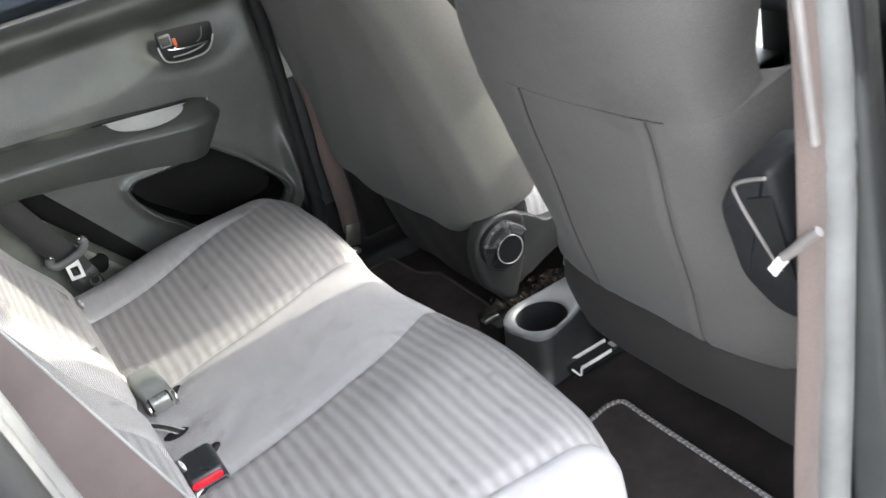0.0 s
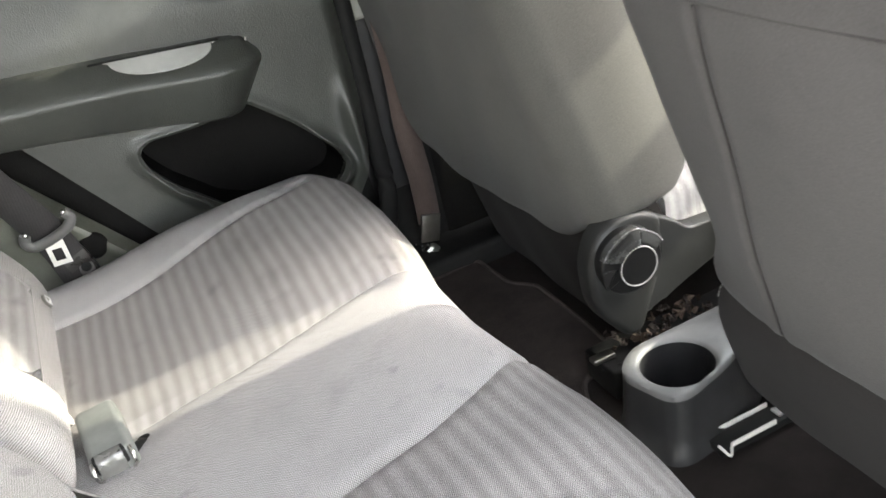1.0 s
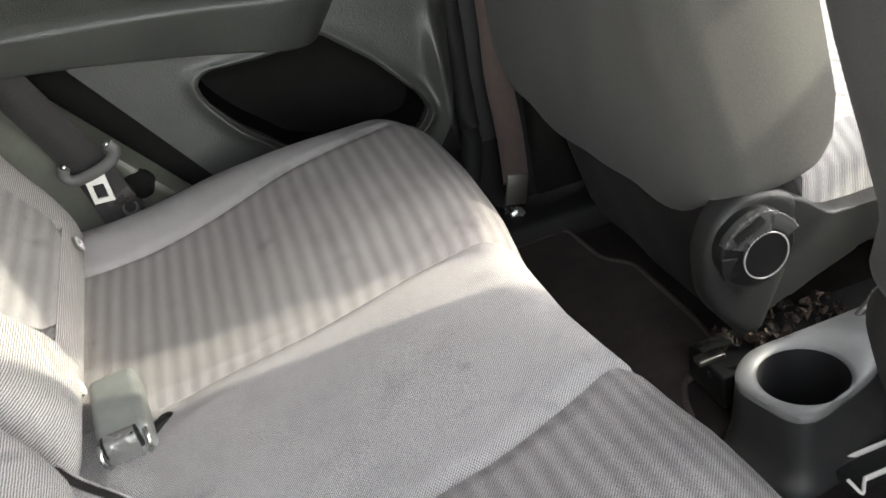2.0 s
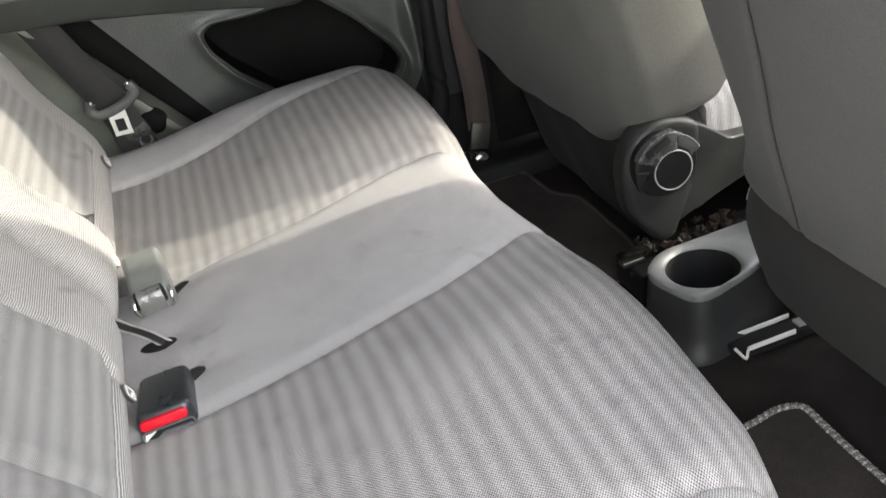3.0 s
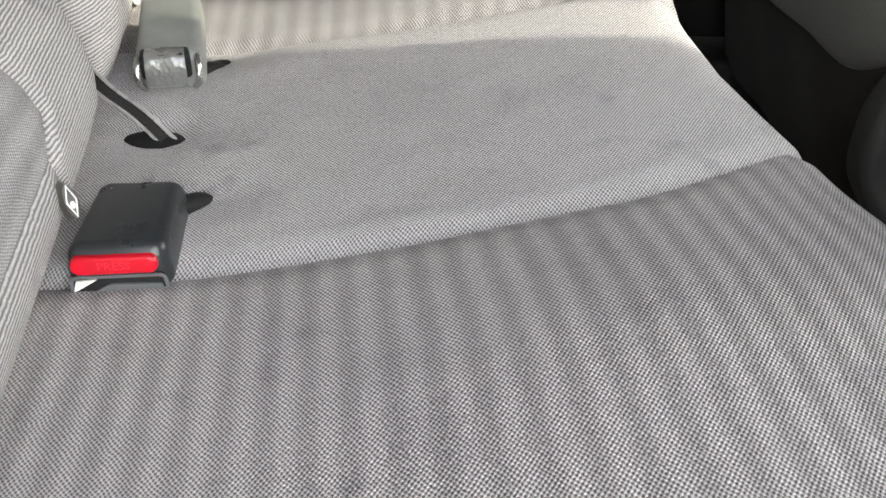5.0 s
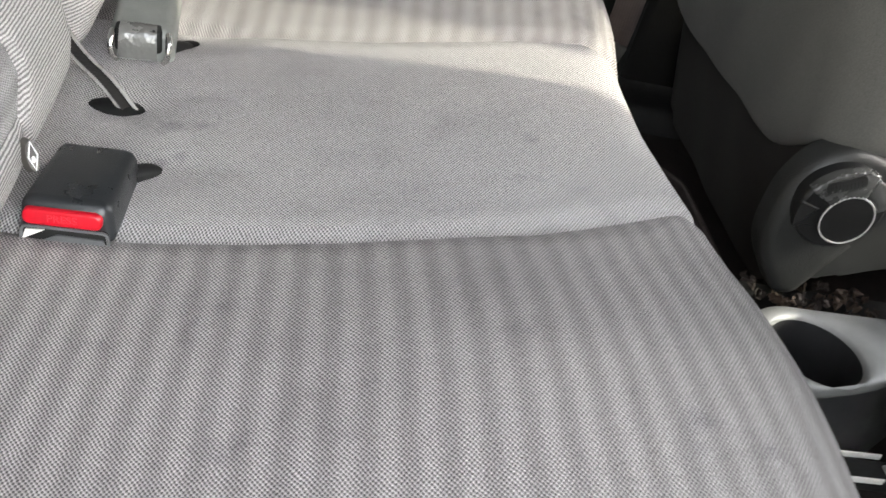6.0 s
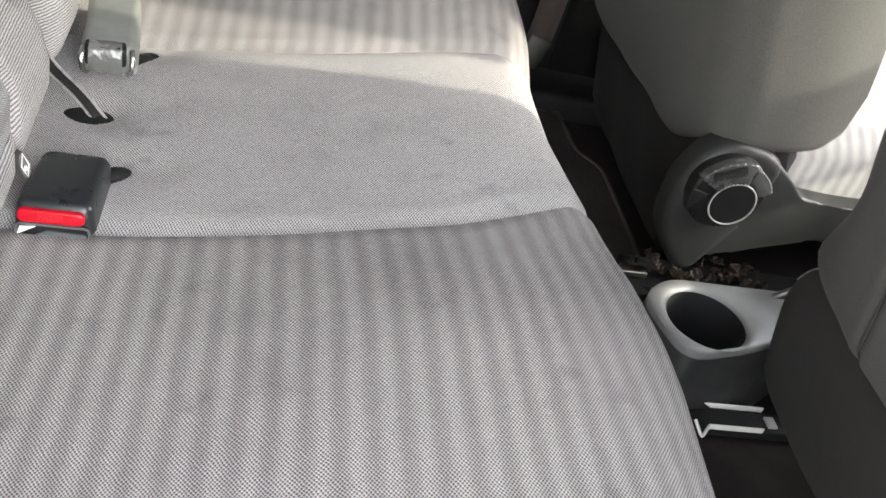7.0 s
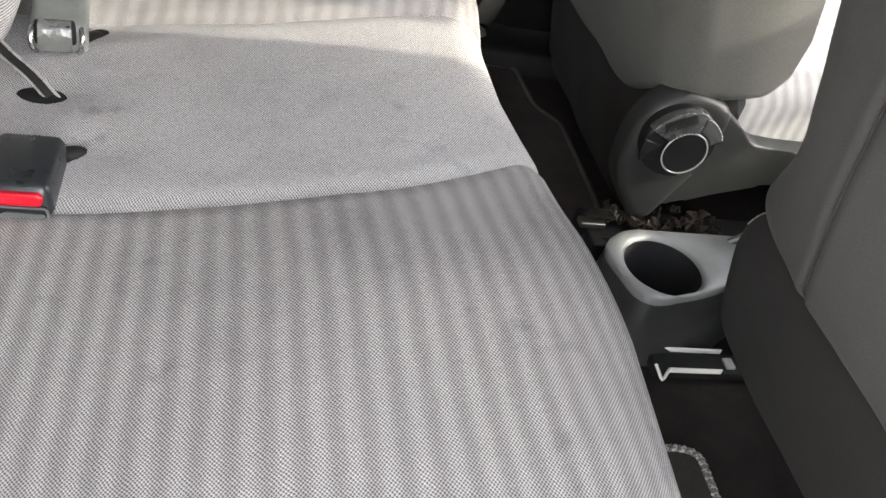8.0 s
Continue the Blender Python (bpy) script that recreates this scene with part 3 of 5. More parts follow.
# ---- front seats ----
def far_seat_back(seat):
    """Padded backrest with a rounded rear face, a deep inner flank over the recliner and a tucked lower edge."""
    inner, outer, r = 0.150, 0.705, 0.050

    def section(z):
        """Outline in plan at height z, from the inner front edge round the rear face to the outer front edge."""
        k = interp(z, [(0.2, 0.0), (0.56, 0.0), (0.64, 0.018), (0.70, 0.055), (0.76, 0.115), (0.80, 0.165), (0.90, 0.20)])
        rear = 0.628 - 0.25 * (z - 0.23) - 0.010 * math.sin(math.pi * min(1.0, max(0.0, (z - 0.2) / 0.6)))
        front = interp(z, [(0.20, 0.758), (0.27, 0.766), (0.33, 0.770), (0.45, 0.746), (0.55, 0.712), (0.65, 0.665), (0.90, 0.56)])
        a, b = inner + k, outer - interp(z, [(0.56, 0.0), (0.64, 0.03), (0.70, 0.11), (0.76, 0.22), (0.80, 0.285), (0.90, 0.33)]) + 0.02 * math.exp(-((z - 0.62) / 0.06) ** 2) + 0.030 * math.exp(-((z - 0.36) / 0.13) ** 2)
        pts = [(lerp(front, rear + r, t), a + 0.014 * (1 - t) - 0.008 * math.sin(math.pi * t)) for t in np.linspace(0, 1, 14)[:-1]]
        pts += [(rear + r - r * math.sin(t), a + r - r * math.cos(t)) for t in np.linspace(0, math.pi / 2, 10)]
        pts += [(rear - 0.010 * math.sin(math.pi * t) + 0.0022 * math.sin(23 * t + 30 * z), lerp(a + r, b - 0.03, t)) for t in np.linspace(0, 1, 40)[1:-1]]
        pts += [(rear + 0.03 - 0.03 * math.cos(t), b - 0.03 + 0.03 * math.sin(t)) for t in np.linspace(0, math.pi / 2, 8)]
        pts += [(lerp(rear + 0.03, front, t), b) for t in np.linspace(0, 1, 8)[1:]]
        return pts

    def low(x, y):
        return 0.176 + 0.060 * (1 - smooth01((y - 0.15) / 0.15)) + 0.10 * max(0.0, x - 0.60) * (1 - smooth01((y - 0.15) / 0.1)) + 0.016 * smooth01((x - 0.745) / 0.02) + 0.045 * smooth01((y - 0.52) / 0.16)

    base, top, rings, verts, faces = section(0.235), 0.90, 60, [], []
    lows = [low(x, y) for x, y in base]
    m = len(base)
    for i in range(-3, rings + 1):
        for j in range(m):
            u = max(i, 0) / rings
            z = lerp(lows[j], top, u ** 1.35)
            x, y = section(z)[j]
            x -= 0.027 * smooth01((y - 0.42) / 0.2) * math.exp(-((z - 0.27) / 0.12) ** 2) * (1 - smooth01((x - 0.66) / 0.06))
            h, e = z - lows[j], top - z
            q = 0.020 * (1 - math.sqrt(max(0.0, 1 - max(0.0, 1 - h / 0.020) ** 2))) + 0.05 * (1 - math.sqrt(max(0.0, 1 - max(0.0, 1 - e / 0.05) ** 2)))
            cx, cy = 0.70 - 0.25 * (z - 0.23), 0.42
            d = Vector((cx - x, (cy - y) * 0.35)).normalized()
            if i < 0:
                q += 0.02 * -i
                z += 0.004 * -i
            verts.append((x + d.x * q, y + d.y * q, z))
    for i in range(rings + 3):
        for j in range(m):
            a, b = i * m + j, i * m + (j + 1) % m
            faces.append((a, b, b + m, a + m))
    faces += [tuple(reversed(range(m))), tuple((rings + 3) * m + j for j in range(m))]
    me = smooth_mesh("back_panel", verts, faces)
    me.set_sharp_from_angle(angle=radians(60))
    place_part("back_panel", me, M_FRONTSUN, seat, "dusty dark grey cloth back with rounded flank, lightened for the sun")


def front_seat(sign, inner, outer, skirt_low, bottom, flare, group="front seats"):
    """sign -1: the seat by the open door, +1: the one across. inner and outer: its sides, metres from the car's middle."""
    seat = thing("front_seat", (0.85, sign * 0.31, 0.0), "dark grey cloth front seat with stitched back panel" if sign < 0 else
                 "dark grey cloth front seat with a round recliner knob", "seat", group)

    def half(z):
        if sign < 0:
            k = interp(z, [(0.10, 0.0), (0.24, 0.004), (0.31, 0.026), (0.38, 0.036), (0.44, 0.046), (0.51, 0.060), (0.60, 0.072), (0.70, 0.088), (0.80, 0.128), (0.90, 0.175), (0.96, 0.22)])
            q = interp(z, [(0.10, 0.03), (0.24, 0.0), (0.34, flare), (0.56, flare), (0.66, flare), (0.74, 0.008), (0.90, 0.012), (0.96, 0.05)])
            return inner + k, outer - max(q, 0.0)
        k = interp(z, [(0.10, 0.03), (0.24, 0.0), (0.66, 0.0), (0.80, 0.05), (0.90, 0.10), (0.96, 0.15)])
        return inner + k, outer - k

    def surface(y, z):
        a, b = half(z)
        k = min(max(2 * (y - a) / (b - a) - 1, -1.0), 1.0)
        x = 0.632 - 0.29 * (z - 0.232) - 0.010 * math.sin(math.pi * (z - 0.2) / 0.75) + 0.0028 * math.sin(23 * y + 9 * z) * math.sin(17 * z - 6 * y)
        deep = interp(z, [(0.22, 0.045), (0.29, 0.075), (0.35, 0.100), (0.42, 0.092), (0.50, 0.058), (0.58, 0.045), (0.70, 0.06), (0.96, 0.09)])
        x += deep * (1 - math.sqrt(max(0.0, 1 - 0.999 * abs(k) ** 4.5))) + 0.014 * k * k
        x += 0.022 * max(0.0, 1 - (z - bottom) / 0.03) ** 2
        return x

    def shell(lo, hi, zlo, zhi, top=True):
        def f(u, v):
            z0 = zlo(v) if callable(zlo) else zlo
            z = lerp(z0, zhi, u)
            ya, yb = lo(z), hi(z)
            y = lerp(ya, yb, v)
            x = surface(y, z)
            e = min(v, 1 - v) * abs(yb - ya)
            if top:
                e = min(e, abs(zhi - z) + 0.002)
            x += 0.0034 * max(0.0, 1 - e / 0.007) ** 2 - 0.0016 * math.exp(-((e - 0.013) / 0.006) ** 2)
            return x, sign * y, z
        return f
    depth = (0.10, 0, 0.02)

    def bolster_depth(zlo, zhi):
        return lambda u, v: (interp(lerp(zlo, zhi, u), [(0.22, 0.150), (0.40, 0.140), (0.46, 0.090), (0.52, 0.055), (0.64, 0.045), (0.96, 0.045)]), 0, 0.02)
    seam_in = lambda z: interp(z, [(0.21, 0.152), (0.25, 0.163), (0.384, 0.186), (0.626, 0.230)])
    seam_out = lambda z: interp(z, [(0.21, 0.372), (0.60, 0.440)])
    low = lambda v: bottom + 0.006 + 0.010 * math.cos(6 * v)
    if sign > 0:
        far_seat_back(seat)
    if sign < 0:
        slab("back_panel", shell(seam_in, seam_out, low, 0.626), 28, 26, depth, M_FRONT, seat, "dark grey cloth between stitched seams")
        slab("back_bolster", shell(lambda z: half(z)[0], seam_in, lambda v: bottom - 0.012 * math.sin(math.pi * min(1.0, v * 1.1)) + 0.012 * (1 - v) ** 6, 0.626), 28, 22, bolster_depth(bottom, 0.626), M_FRONT, seat)
        slab("back_bolster", shell(seam_out, lambda z: half(z)[1], bottom, 0.626), 28, 20, depth, M_FRONT, seat)
        slab("upper_back", shell(lambda z: half(z)[0], lambda z: half(z)[1], 0.626, 0.96, top=False), 30, 44, bolster_depth(0.626, 0.96), M_FRONT, seat)
    for s_ in (seam_in, seam_out) if sign < 0 else ():
        line = [(surface(s_(z), z) + 0.0015, sign * s_(z), z) for z in np.linspace(0.235, 0.623, 24)]
        sweep("seam", line, ring(0.0012, 6), M_SEAM, seat, up=(1, 0, 0))

    if sign < 0:
        line = [(surface(y, 0.626 + 0.02 * (0.3 - y)) + 0.0006, sign * y, 0.626 + 0.02 * (0.3 - y)) for y in np.linspace(0.205, 0.465, 20)]
        sweep("seam", line, ring(0.0012, 6), M_SEAM, seat, up=(1, 0, 0))

    def skirt(u, v):
        z = lerp(0.245 + 0.035 * max(0.0, 1 - v / 0.14) if sign < 0 else 0.235, skirt_low + (0.10 * max(0.0, 1 - v / 0.16) if sign > 0 else 0.0), u)
        a, b = half(0.2)
        y = lerp(0.172 if sign > 0 else a + 0.034 - 0.050 * smooth01(u / 0.55), b - 0.004, v)
        k = abs(2 * v - 1)
        x = 0.640 + 0.048 * u ** 1.2 + 0.030 * (1 - math.sqrt(1 - 0.999 * k ** 10)) + 0.003 * math.sin(9 * v + 1) * u + 0.001 * math.sin(23 * v + 5 * u)
        if sign < 0:
            x += 0.012 * (1 - smooth01(u / 0.3)) + 0.012 * max(0.0, 1 - v / 0.15) ** 2
        return x, sign * y, z
    slab("skirt", skirt, 16, 60, (0.05, 0, 0.02), M_SKIRT, seat, "dark cloth skirt below the backrest")
    if sign < 0:
        sweep("skirt_cord", [Vector(skirt(u_, 0.035 - 0.02 * math.sin(6 * (u_ - 0.1)))) - Vector((0.001, 0, 0)) for u_ in np.linspace(0.12, 0.40, 12)], ring(0.0009, 6), M_STRAPEDGE, seat, "thin pale cord along the skirt's corner", up=(1, 0, 0))

    def base(u, v):
        k = 2 * v - 1
        x = lerp(0.74, 1.22, u)
        z = 0.235 + 0.03 * u + 0.05 * abs(k) ** 3 - 0.05 * max(0, abs(k) - 0.85) / 0.15
        return x, sign * lerp(inner + 0.03 if sign < 0 else 0.178, outer - 0.05, v), z
    slab("seat_cushion", base, 16, 24, (0, 0, -0.075), M_CUSHF, seat, "grey ribbed cloth seat cushion")
    return seat


right_seat = front_seat(-1, -0.006, 0.545, 0.072, 0.225, 0.030)
left_seat = front_seat(1, 0.035, 0.690, 0.015, 0.152, 0.0)

# black plastic cover on the outer shoulder of the near seat
SLOPE = Matrix(((0, -0.279, -0.960, 0.690), (1, 0, 0, -0.024), (0, 0.960, -0.279, 0.030), (0, 0, 0, 1)))
cover_out = round_outline([(-0.546, 0.598), (-0.506, 0.540), (-0.504, 0.440), (-0.540, 0.400), (-0.590, 0.400), (-0.596, 0.618)], 0.016, 5)
cover = plate("side_cover", cover_out, 0.070, SLOPE @ Matrix.Translation((0, 0, -0.055)), M_DEEP, right_seat, "black plastic cover with a worn rim", r=0.010)
rim_line = [SLOPE @ Vector(p) for p in spline([(-0.592, 0.610, 0.016), (-0.575, 0.603, 0.016), (-0.549, 0.588, 0.0155), (-0.545, 0.572, 0.0155), (-0.556, 0.530, 0.016), (-0.572, 0.480, 0.016)], 30)]
sweep("worn_rim", rim_line, ring(0.0022, 8), M_STRIP, cover, "pale worn edge", up=(1, 0, 0))
inner_out = round_outline([(-0.556, 0.572), (-0.570, 0.500), (-0.590, 0.470), (-0.592, 0.588)], 0.006, 4)
plate("cover_hollow", inner_out, 0.003, SLOPE @ Matrix.Translation((0, 0, 0.0145)), M_RUBBER, cover)
# seat rail end of the near seat
rail = rbox("seat_rail", (0.725, -0.021, 0.000), (0.170, 0.030, 0.012), 0.002, M_RUBBER, right_seat, "black steel rail with edge highlights painted white")
# steel edges and stop coloured white, standing for their highlights
for y_, x0, x1 in ((-0.004, 0.647, 0.735), (-0.036, 0.654, 0.722)):
    rbox("rail_edge_glint", ((x0 + x1) / 2, y_, 0.009), (x1 - x0, 0.0018, 0.007), 0.0005, M_WHITE, rail)
sweep("rail_stop", spline([(0.655, -0.036, 0.011), (0.648, -0.043, 0.011), (0.640, -0.051, 0.009), (0.637, -0.042, 0.013), (0.636, -0.034, 0.015)], 12), ring(0.0019, 8), M_WHITE, rail)
rbox("rail_tab", (0.738, -0.022, 0.008), (0.012, 0.016, 0.004), 0.0015, M_PALE, rail)

# recliner knob and side shield on the far seat
SIDE = Matrix.Translation((0, 0.160, 0)) @ Matrix(((1, 0, 0, 0), (0, 0, -1, 0), (0, 1, 0, 0), (0, 0, 0, 1)))
tear = round_outline([(0.616, 0.240), (0.652, 0.258), (0.692, 0.250), (0.716, 0.232), (0.704, 0.175), (0.668, 0.076), (0.643, 0.074), (0.600, 0.130), (0.598, 0.200)], 0.03)
shield = plate("recliner_cover", tear, 0.035, SIDE @ Matrix.Translation((0, 0, -0.022)), M_SHIELD, left_seat, "dark grey plastic recliner cover", r=0.012)
wing = round_outline([(0.650, 0.094), (0.695, 0.104), (0.735, 0.121), (0.80, 0.142), (0.95, 0.150), (0.95, 0.196), (0.80, 0.194), (0.757, 0.197), (0.727, 0.223), (0.70, 0.238), (0.66, 0.24)], 0.012)
plate("side_shield", wing, 0.03, SIDE @ Matrix.Translation((0, 0, -0.022)), M_SHIELD, left_seat, "grey plastic seat side shield", r=0.004)


def disc(name, cx, cz, r, lo, hi, material, parent, label="", bevel=0.004, n=40):
    out = [(cx + r * math.cos(2 * math.pi * k / n), cz + r * math.sin(2 * math.pi * k / n)) for k in range(n)]
    return plate(name, out, hi - lo, SIDE @ Matrix.Translation((0, 0, lo)), material, parent, label, r=bevel)


knob = disc("recliner_knob", 0.651, 0.199, 0.045, 0.010, 0.030, M_KNOB, left_seat, "round black plastic recliner knob")
disc("knob_cap", 0.657, 0.192, 0.027, 0.028, 0.034, M_KNOB, knob, bevel=0.002)

# ---- console with cup holder ----
console = thing("centre_console", (0.7, 0.045, 0.0), "black plastic centre console with a grey-rimmed cup holder", "console")
CUP = Vector((0.648, 0.052))
rim_pts = round_outline([(0.578, 0.080), (0.600, -0.014), (0.700, 0.013), (0.80, 0.070), (0.80, 0.118), (0.62, 0.116)], 0.035, 8)


def ray_out(outline, ang):
    """How far the outline lies from the cup's middle in that direction."""
    d = Vector((math.cos(ang), math.sin(ang)))
    best = 0.0
    for (ax, ay), (bx, by) in zip(outline, outline[1:] + outline[:1]):
        a, e = Vector((ax, ay)) - CUP, Vector((bx - ax, by - ay))
        den = d.x * e.y - d.y * e.x
        if abs(den) < 1e-9:
            continue
        t, s = (a.x * e.y - a.y * e.x) / den, (a.x * d.y - a.y * d.x) / den
        if t > 0 and -1e-6 <= s <= 1 + 1e-6:
            best = max(best, t)
    return best


def console_ring(name, outer, r, ztop, zlow, material, parent, label=""):
    """A flat-topped rim between an outline and a round hole of radius r."""
    n = 96
    loops = [[], [], [], [], [], []]
    for k in range(n):
        a = 2 * math.pi * k / n
        R = ray_out(outer, a)
        for lp, (q, z) in zip(loops, ((R, zlow), (R, ztop - 0.002), (R - 0.0035, ztop), (r + 0.005, ztop), (r, ztop - 0.004), (r, zlow))):
            lp.append((CUP.x + q * math.cos(a), CUP.y + q * math.sin(a), z))
    verts = [v for lp in loops for v in lp]
    faces = []
    m = len(loops)
    for k in range(m):
        for i in range(n):
            faces.append((k * n + i, k * n + (i + 1) % n, ((k + 1) % m) * n + (i + 1) % n, ((k + 1) % m) * n + i))
    me = smooth_mesh(name, verts, faces)
    ob = place_part(name, me, material, parent, label)
    me.set_sharp_from_angle(angle=radians(60))
    return ob


console_ring("cup_rim", rim_pts, 0.047, 0.088, 0.078, M_CUPRIM, console, "worn grey plastic rim")


def cup_wall(u, v):
    a = 2 * math.pi * v
    r = lerp(0.0468, 0.038, u)
    return CUP.x + r * math.cos(a), CUP.y + r * math.sin(a), lerp(0.084, 0.010, u)


# well and floor darker than the console, the cup's shade put into the colour
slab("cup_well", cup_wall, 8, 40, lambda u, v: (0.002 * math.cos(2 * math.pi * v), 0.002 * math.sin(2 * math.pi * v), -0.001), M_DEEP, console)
bm = bmesh.new()
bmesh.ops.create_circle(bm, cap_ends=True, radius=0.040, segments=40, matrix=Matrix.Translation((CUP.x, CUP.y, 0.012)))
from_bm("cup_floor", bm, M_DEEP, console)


def body_wall(u, v):
    n = len(rim_pts)
    t = v * n
    i = int(t) % n
    j = (i + 1) % n
    p = Vector(rim_pts[i]).lerp(Vector(rim_pts[j]), t - int(t))
    grow = 0.010 * u + 0.006 * smooth01((u - 0.7) / 0.3)
    d = (p - Vector((0.69, 0.06))).normalized()
    return p.x + d.x * grow, p.y + d.y * grow, lerp(0.0785, -0.008, u)


slab("console_body", body_wall, 8, 96, lambda u, v: (0, 0, -0.002), M_BLACK, console, "black grained plastic")
rbox("console_top", (1.02, 0.06, 0.09), (0.46, 0.10, 0.17), 0.03, M_BLACK, console)

# ---- floor mats ----
def even_line(points, step):
    """Points at even steps along a closed outline."""
    pts = [Vector((*p, 0)) for p in points]
    pts.append(pts[0])
    out, left = [], 0.0
    for a, b in zip(pts, pts[1:]):
        n = (b - a).length
        while left < n:
            out.append(a.lerp(b, left / n))
            left += step
        left -= n
    return out


def rope(name, points, radius, strand, lay, material, parent, label, phase):
    """One strand of a twisted cord laid along a closed outline."""
    line = even_line(points, 0.0018)
    turns = round(len(line) * 0.0018 / lay)
    path = []
    for i, p in enumerate(line):
        d = (line[(i + 1) % len(line)] - line[i - 1]).normalized()
        side, a = Vector((d.y, -d.x, 0)), 2 * math.pi * turns * i / len(line) + phase
        path.append(p + side * radius * math.cos(a) + Vector((0, 0, radius * math.sin(a) + 0.001)))
    return sweep(name, path, ring(strand, 6), material, parent, label, closed=True)


def floor_mat(name, outline, label, piping, mat):
    ob = thing(name, (outline[0][0], outline[0][1], -0.01), label, "floor mat", "floor mats")
    plate("mat", outline, 0.010, Matrix.Translation((0, 0, -0.009)), mat, ob)
    if piping is M_PIPING:
        for phase, material, words in ((0.0, piping, "pale rope strand"), (math.pi, M_ROPEDARK, "dark rope strand")):
            rope("piping", outline, 0.0021, 0.0029, 0.0095, material, ob, words, phase)
    else:
        sweep("piping", [(a, b, 0.000) for a, b in outline], ring(0.0042, 8), piping, ob, closed=True)
    return ob


floor_mat("floor_mat", round_outline([(0.25, -0.135), (0.574, -0.147), (0.622, -0.137), (0.650, -0.146), (0.647, -0.20), (0.645, -0.56), (0.25, -0.56)], 0.03, 8), "black carpet floor mat with pale rope piping", M_PIPING, M_MAT)
floor_mat("floor_mat", round_outline([(0.25, 0.125), (0.560, 0.128), (0.573, 0.172), (0.593, 0.205), (0.637, 0.207), (0.662, 0.235), (0.668, 0.30), (0.669, 0.472), (0.637, 0.512), (0.632, 0.625), (0.549, 0.619), (0.25, 0.60)], 0.016, 6), "dark brownish carpet floor mat with a notched corner", M_MATEDGE, M_MAT)

# ---- far door ----
DOOR_Y = 0.622
door = thing("door_1", (0.25, 0.66, 0.1), "dark grey plastic trimmed rear door, closed, with armrest and pocket", "door", kind="structure")
POCKET = round_outline([(0.151, 0.390), (0.170, 0.403), (0.241, 0.400), (0.300, 0.404), (0.322, 0.412), (0.387, 0.354), (0.438, 0.293), (0.449, 0.268), (0.432, 0.243), (0.32, 0.232), (0.25, 0.264), (0.228, 0.286), (0.188, 0.322), (0.158, 0.362)], 0.012, 5)


PC = Vector((0.315, 0.330))
DOOR_EDGE = [(0.262, 0.04), (0.420, 0.04), (0.455, 0.20), (0.492, 0.28), (0.508, 0.38), (0.504, 0.735), (-0.190, 0.735), (0.248, 0.10)]


def outline_at(outline, ang):
    """How far an outline lies from the pocket's middle in that direction."""
    d = Vector((math.cos(ang), math.sin(ang)))
    best = 0.0
    for (ax, ay), (bx, by) in zip(outline, outline[1:] + outline[:1]):
        a, e = Vector((ax, ay)) - PC, Vector((bx - ax, by - ay))
        den = d.x * e.y - d.y * e.x
        if abs(den) > 1e-9:
            t, s = (a.x * e.y - a.y * e.x) / den, (a.x * d.y - a.y * d.x) / den
            if t > 0 and -1e-6 <= s <= 1 + 1e-6:
                best = max(best, t)
    return best


def door_y(x, z):
    y = DOOR_Y + 0.020 * smooth01((z - 0.56) / 0.12) - 0.022 * smooth01((z - 0.660) / 0.05)
    y += 0.016 * math.exp(-(((x - 0.37) / 0.085) ** 2 + ((z - 0.625) / 0.055) ** 2) ** 2)
    y += 0.035 * max(0.0, 1 - (0.508 - x) / 0.035) ** 2
    y += 0.02 * max(0.0, 1 - (0.735 - z) / 0.02) ** 2
    y -= 0.018 * math.exp(-((x - 0.476) / 0.014) ** 2) * smooth01((0.42 - z) / 0.1)
    return y


def door_surface(u, v):
    ang = 2 * math.pi * v
    r0, r1 = outline_at(POCKET, ang), outline_at(DOOR_EDGE, ang)
    r = lerp(r0, max(r1, r0 + 0.004), u ** 1.4)
    x, z = PC.x + r * math.cos(ang), PC.y + r * math.sin(ang)
    g = r - r0
    low = smooth01((0.36 - z) / 0.05) * 0.7 + 0.3
    return x, door_y(x, z) - low * (0.020 * math.exp(-(g / 0.016) ** 2) - 0.014 * math.exp(-(g / 0.004) ** 2)), z


slab("door_panel", door_surface, 70, 180, (0, 0.03, 0), M_DOOR, door, "grained dark grey plastic")


def pocket_wall(u, v):
    ang = 2 * math.pi * v
    r = outline_at(POCKET, ang) * (1 + 0.004 - 0.03 * u)
    x, z = PC.x + r * math.cos(ang), PC.y + r * math.sin(ang)
    return x, lerp(DOOR_Y - 0.001, DOOR_Y + 0.085, u), z


# pocket walls and floor blackened to stand for the shade inside
slab("door_pocket", pocket_wall, 6, 120, lambda u, v: (0.004 * math.cos(2 * math.pi * v), 0, 0.004 * math.sin(2 * math.pi * v)), M_DOORLOW, door, "recessed map pocket, its shade painted black")
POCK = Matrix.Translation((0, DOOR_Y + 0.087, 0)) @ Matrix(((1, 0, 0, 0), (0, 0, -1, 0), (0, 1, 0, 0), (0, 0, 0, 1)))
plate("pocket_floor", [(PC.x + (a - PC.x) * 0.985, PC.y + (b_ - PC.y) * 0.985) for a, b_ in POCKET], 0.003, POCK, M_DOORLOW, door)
arm_line = spline([(-0.36, 0.597, 0.516), (-0.05, 0.597, 0.500), (0.15, 0.597, 0.482), (0.26, 0.597, 0.466), (0.298, 0.598, 0.461), (0.320, 0.607, 0.458), (0.330, 0.628, 0.457), (0.331, 0.650, 0.456)], 60)
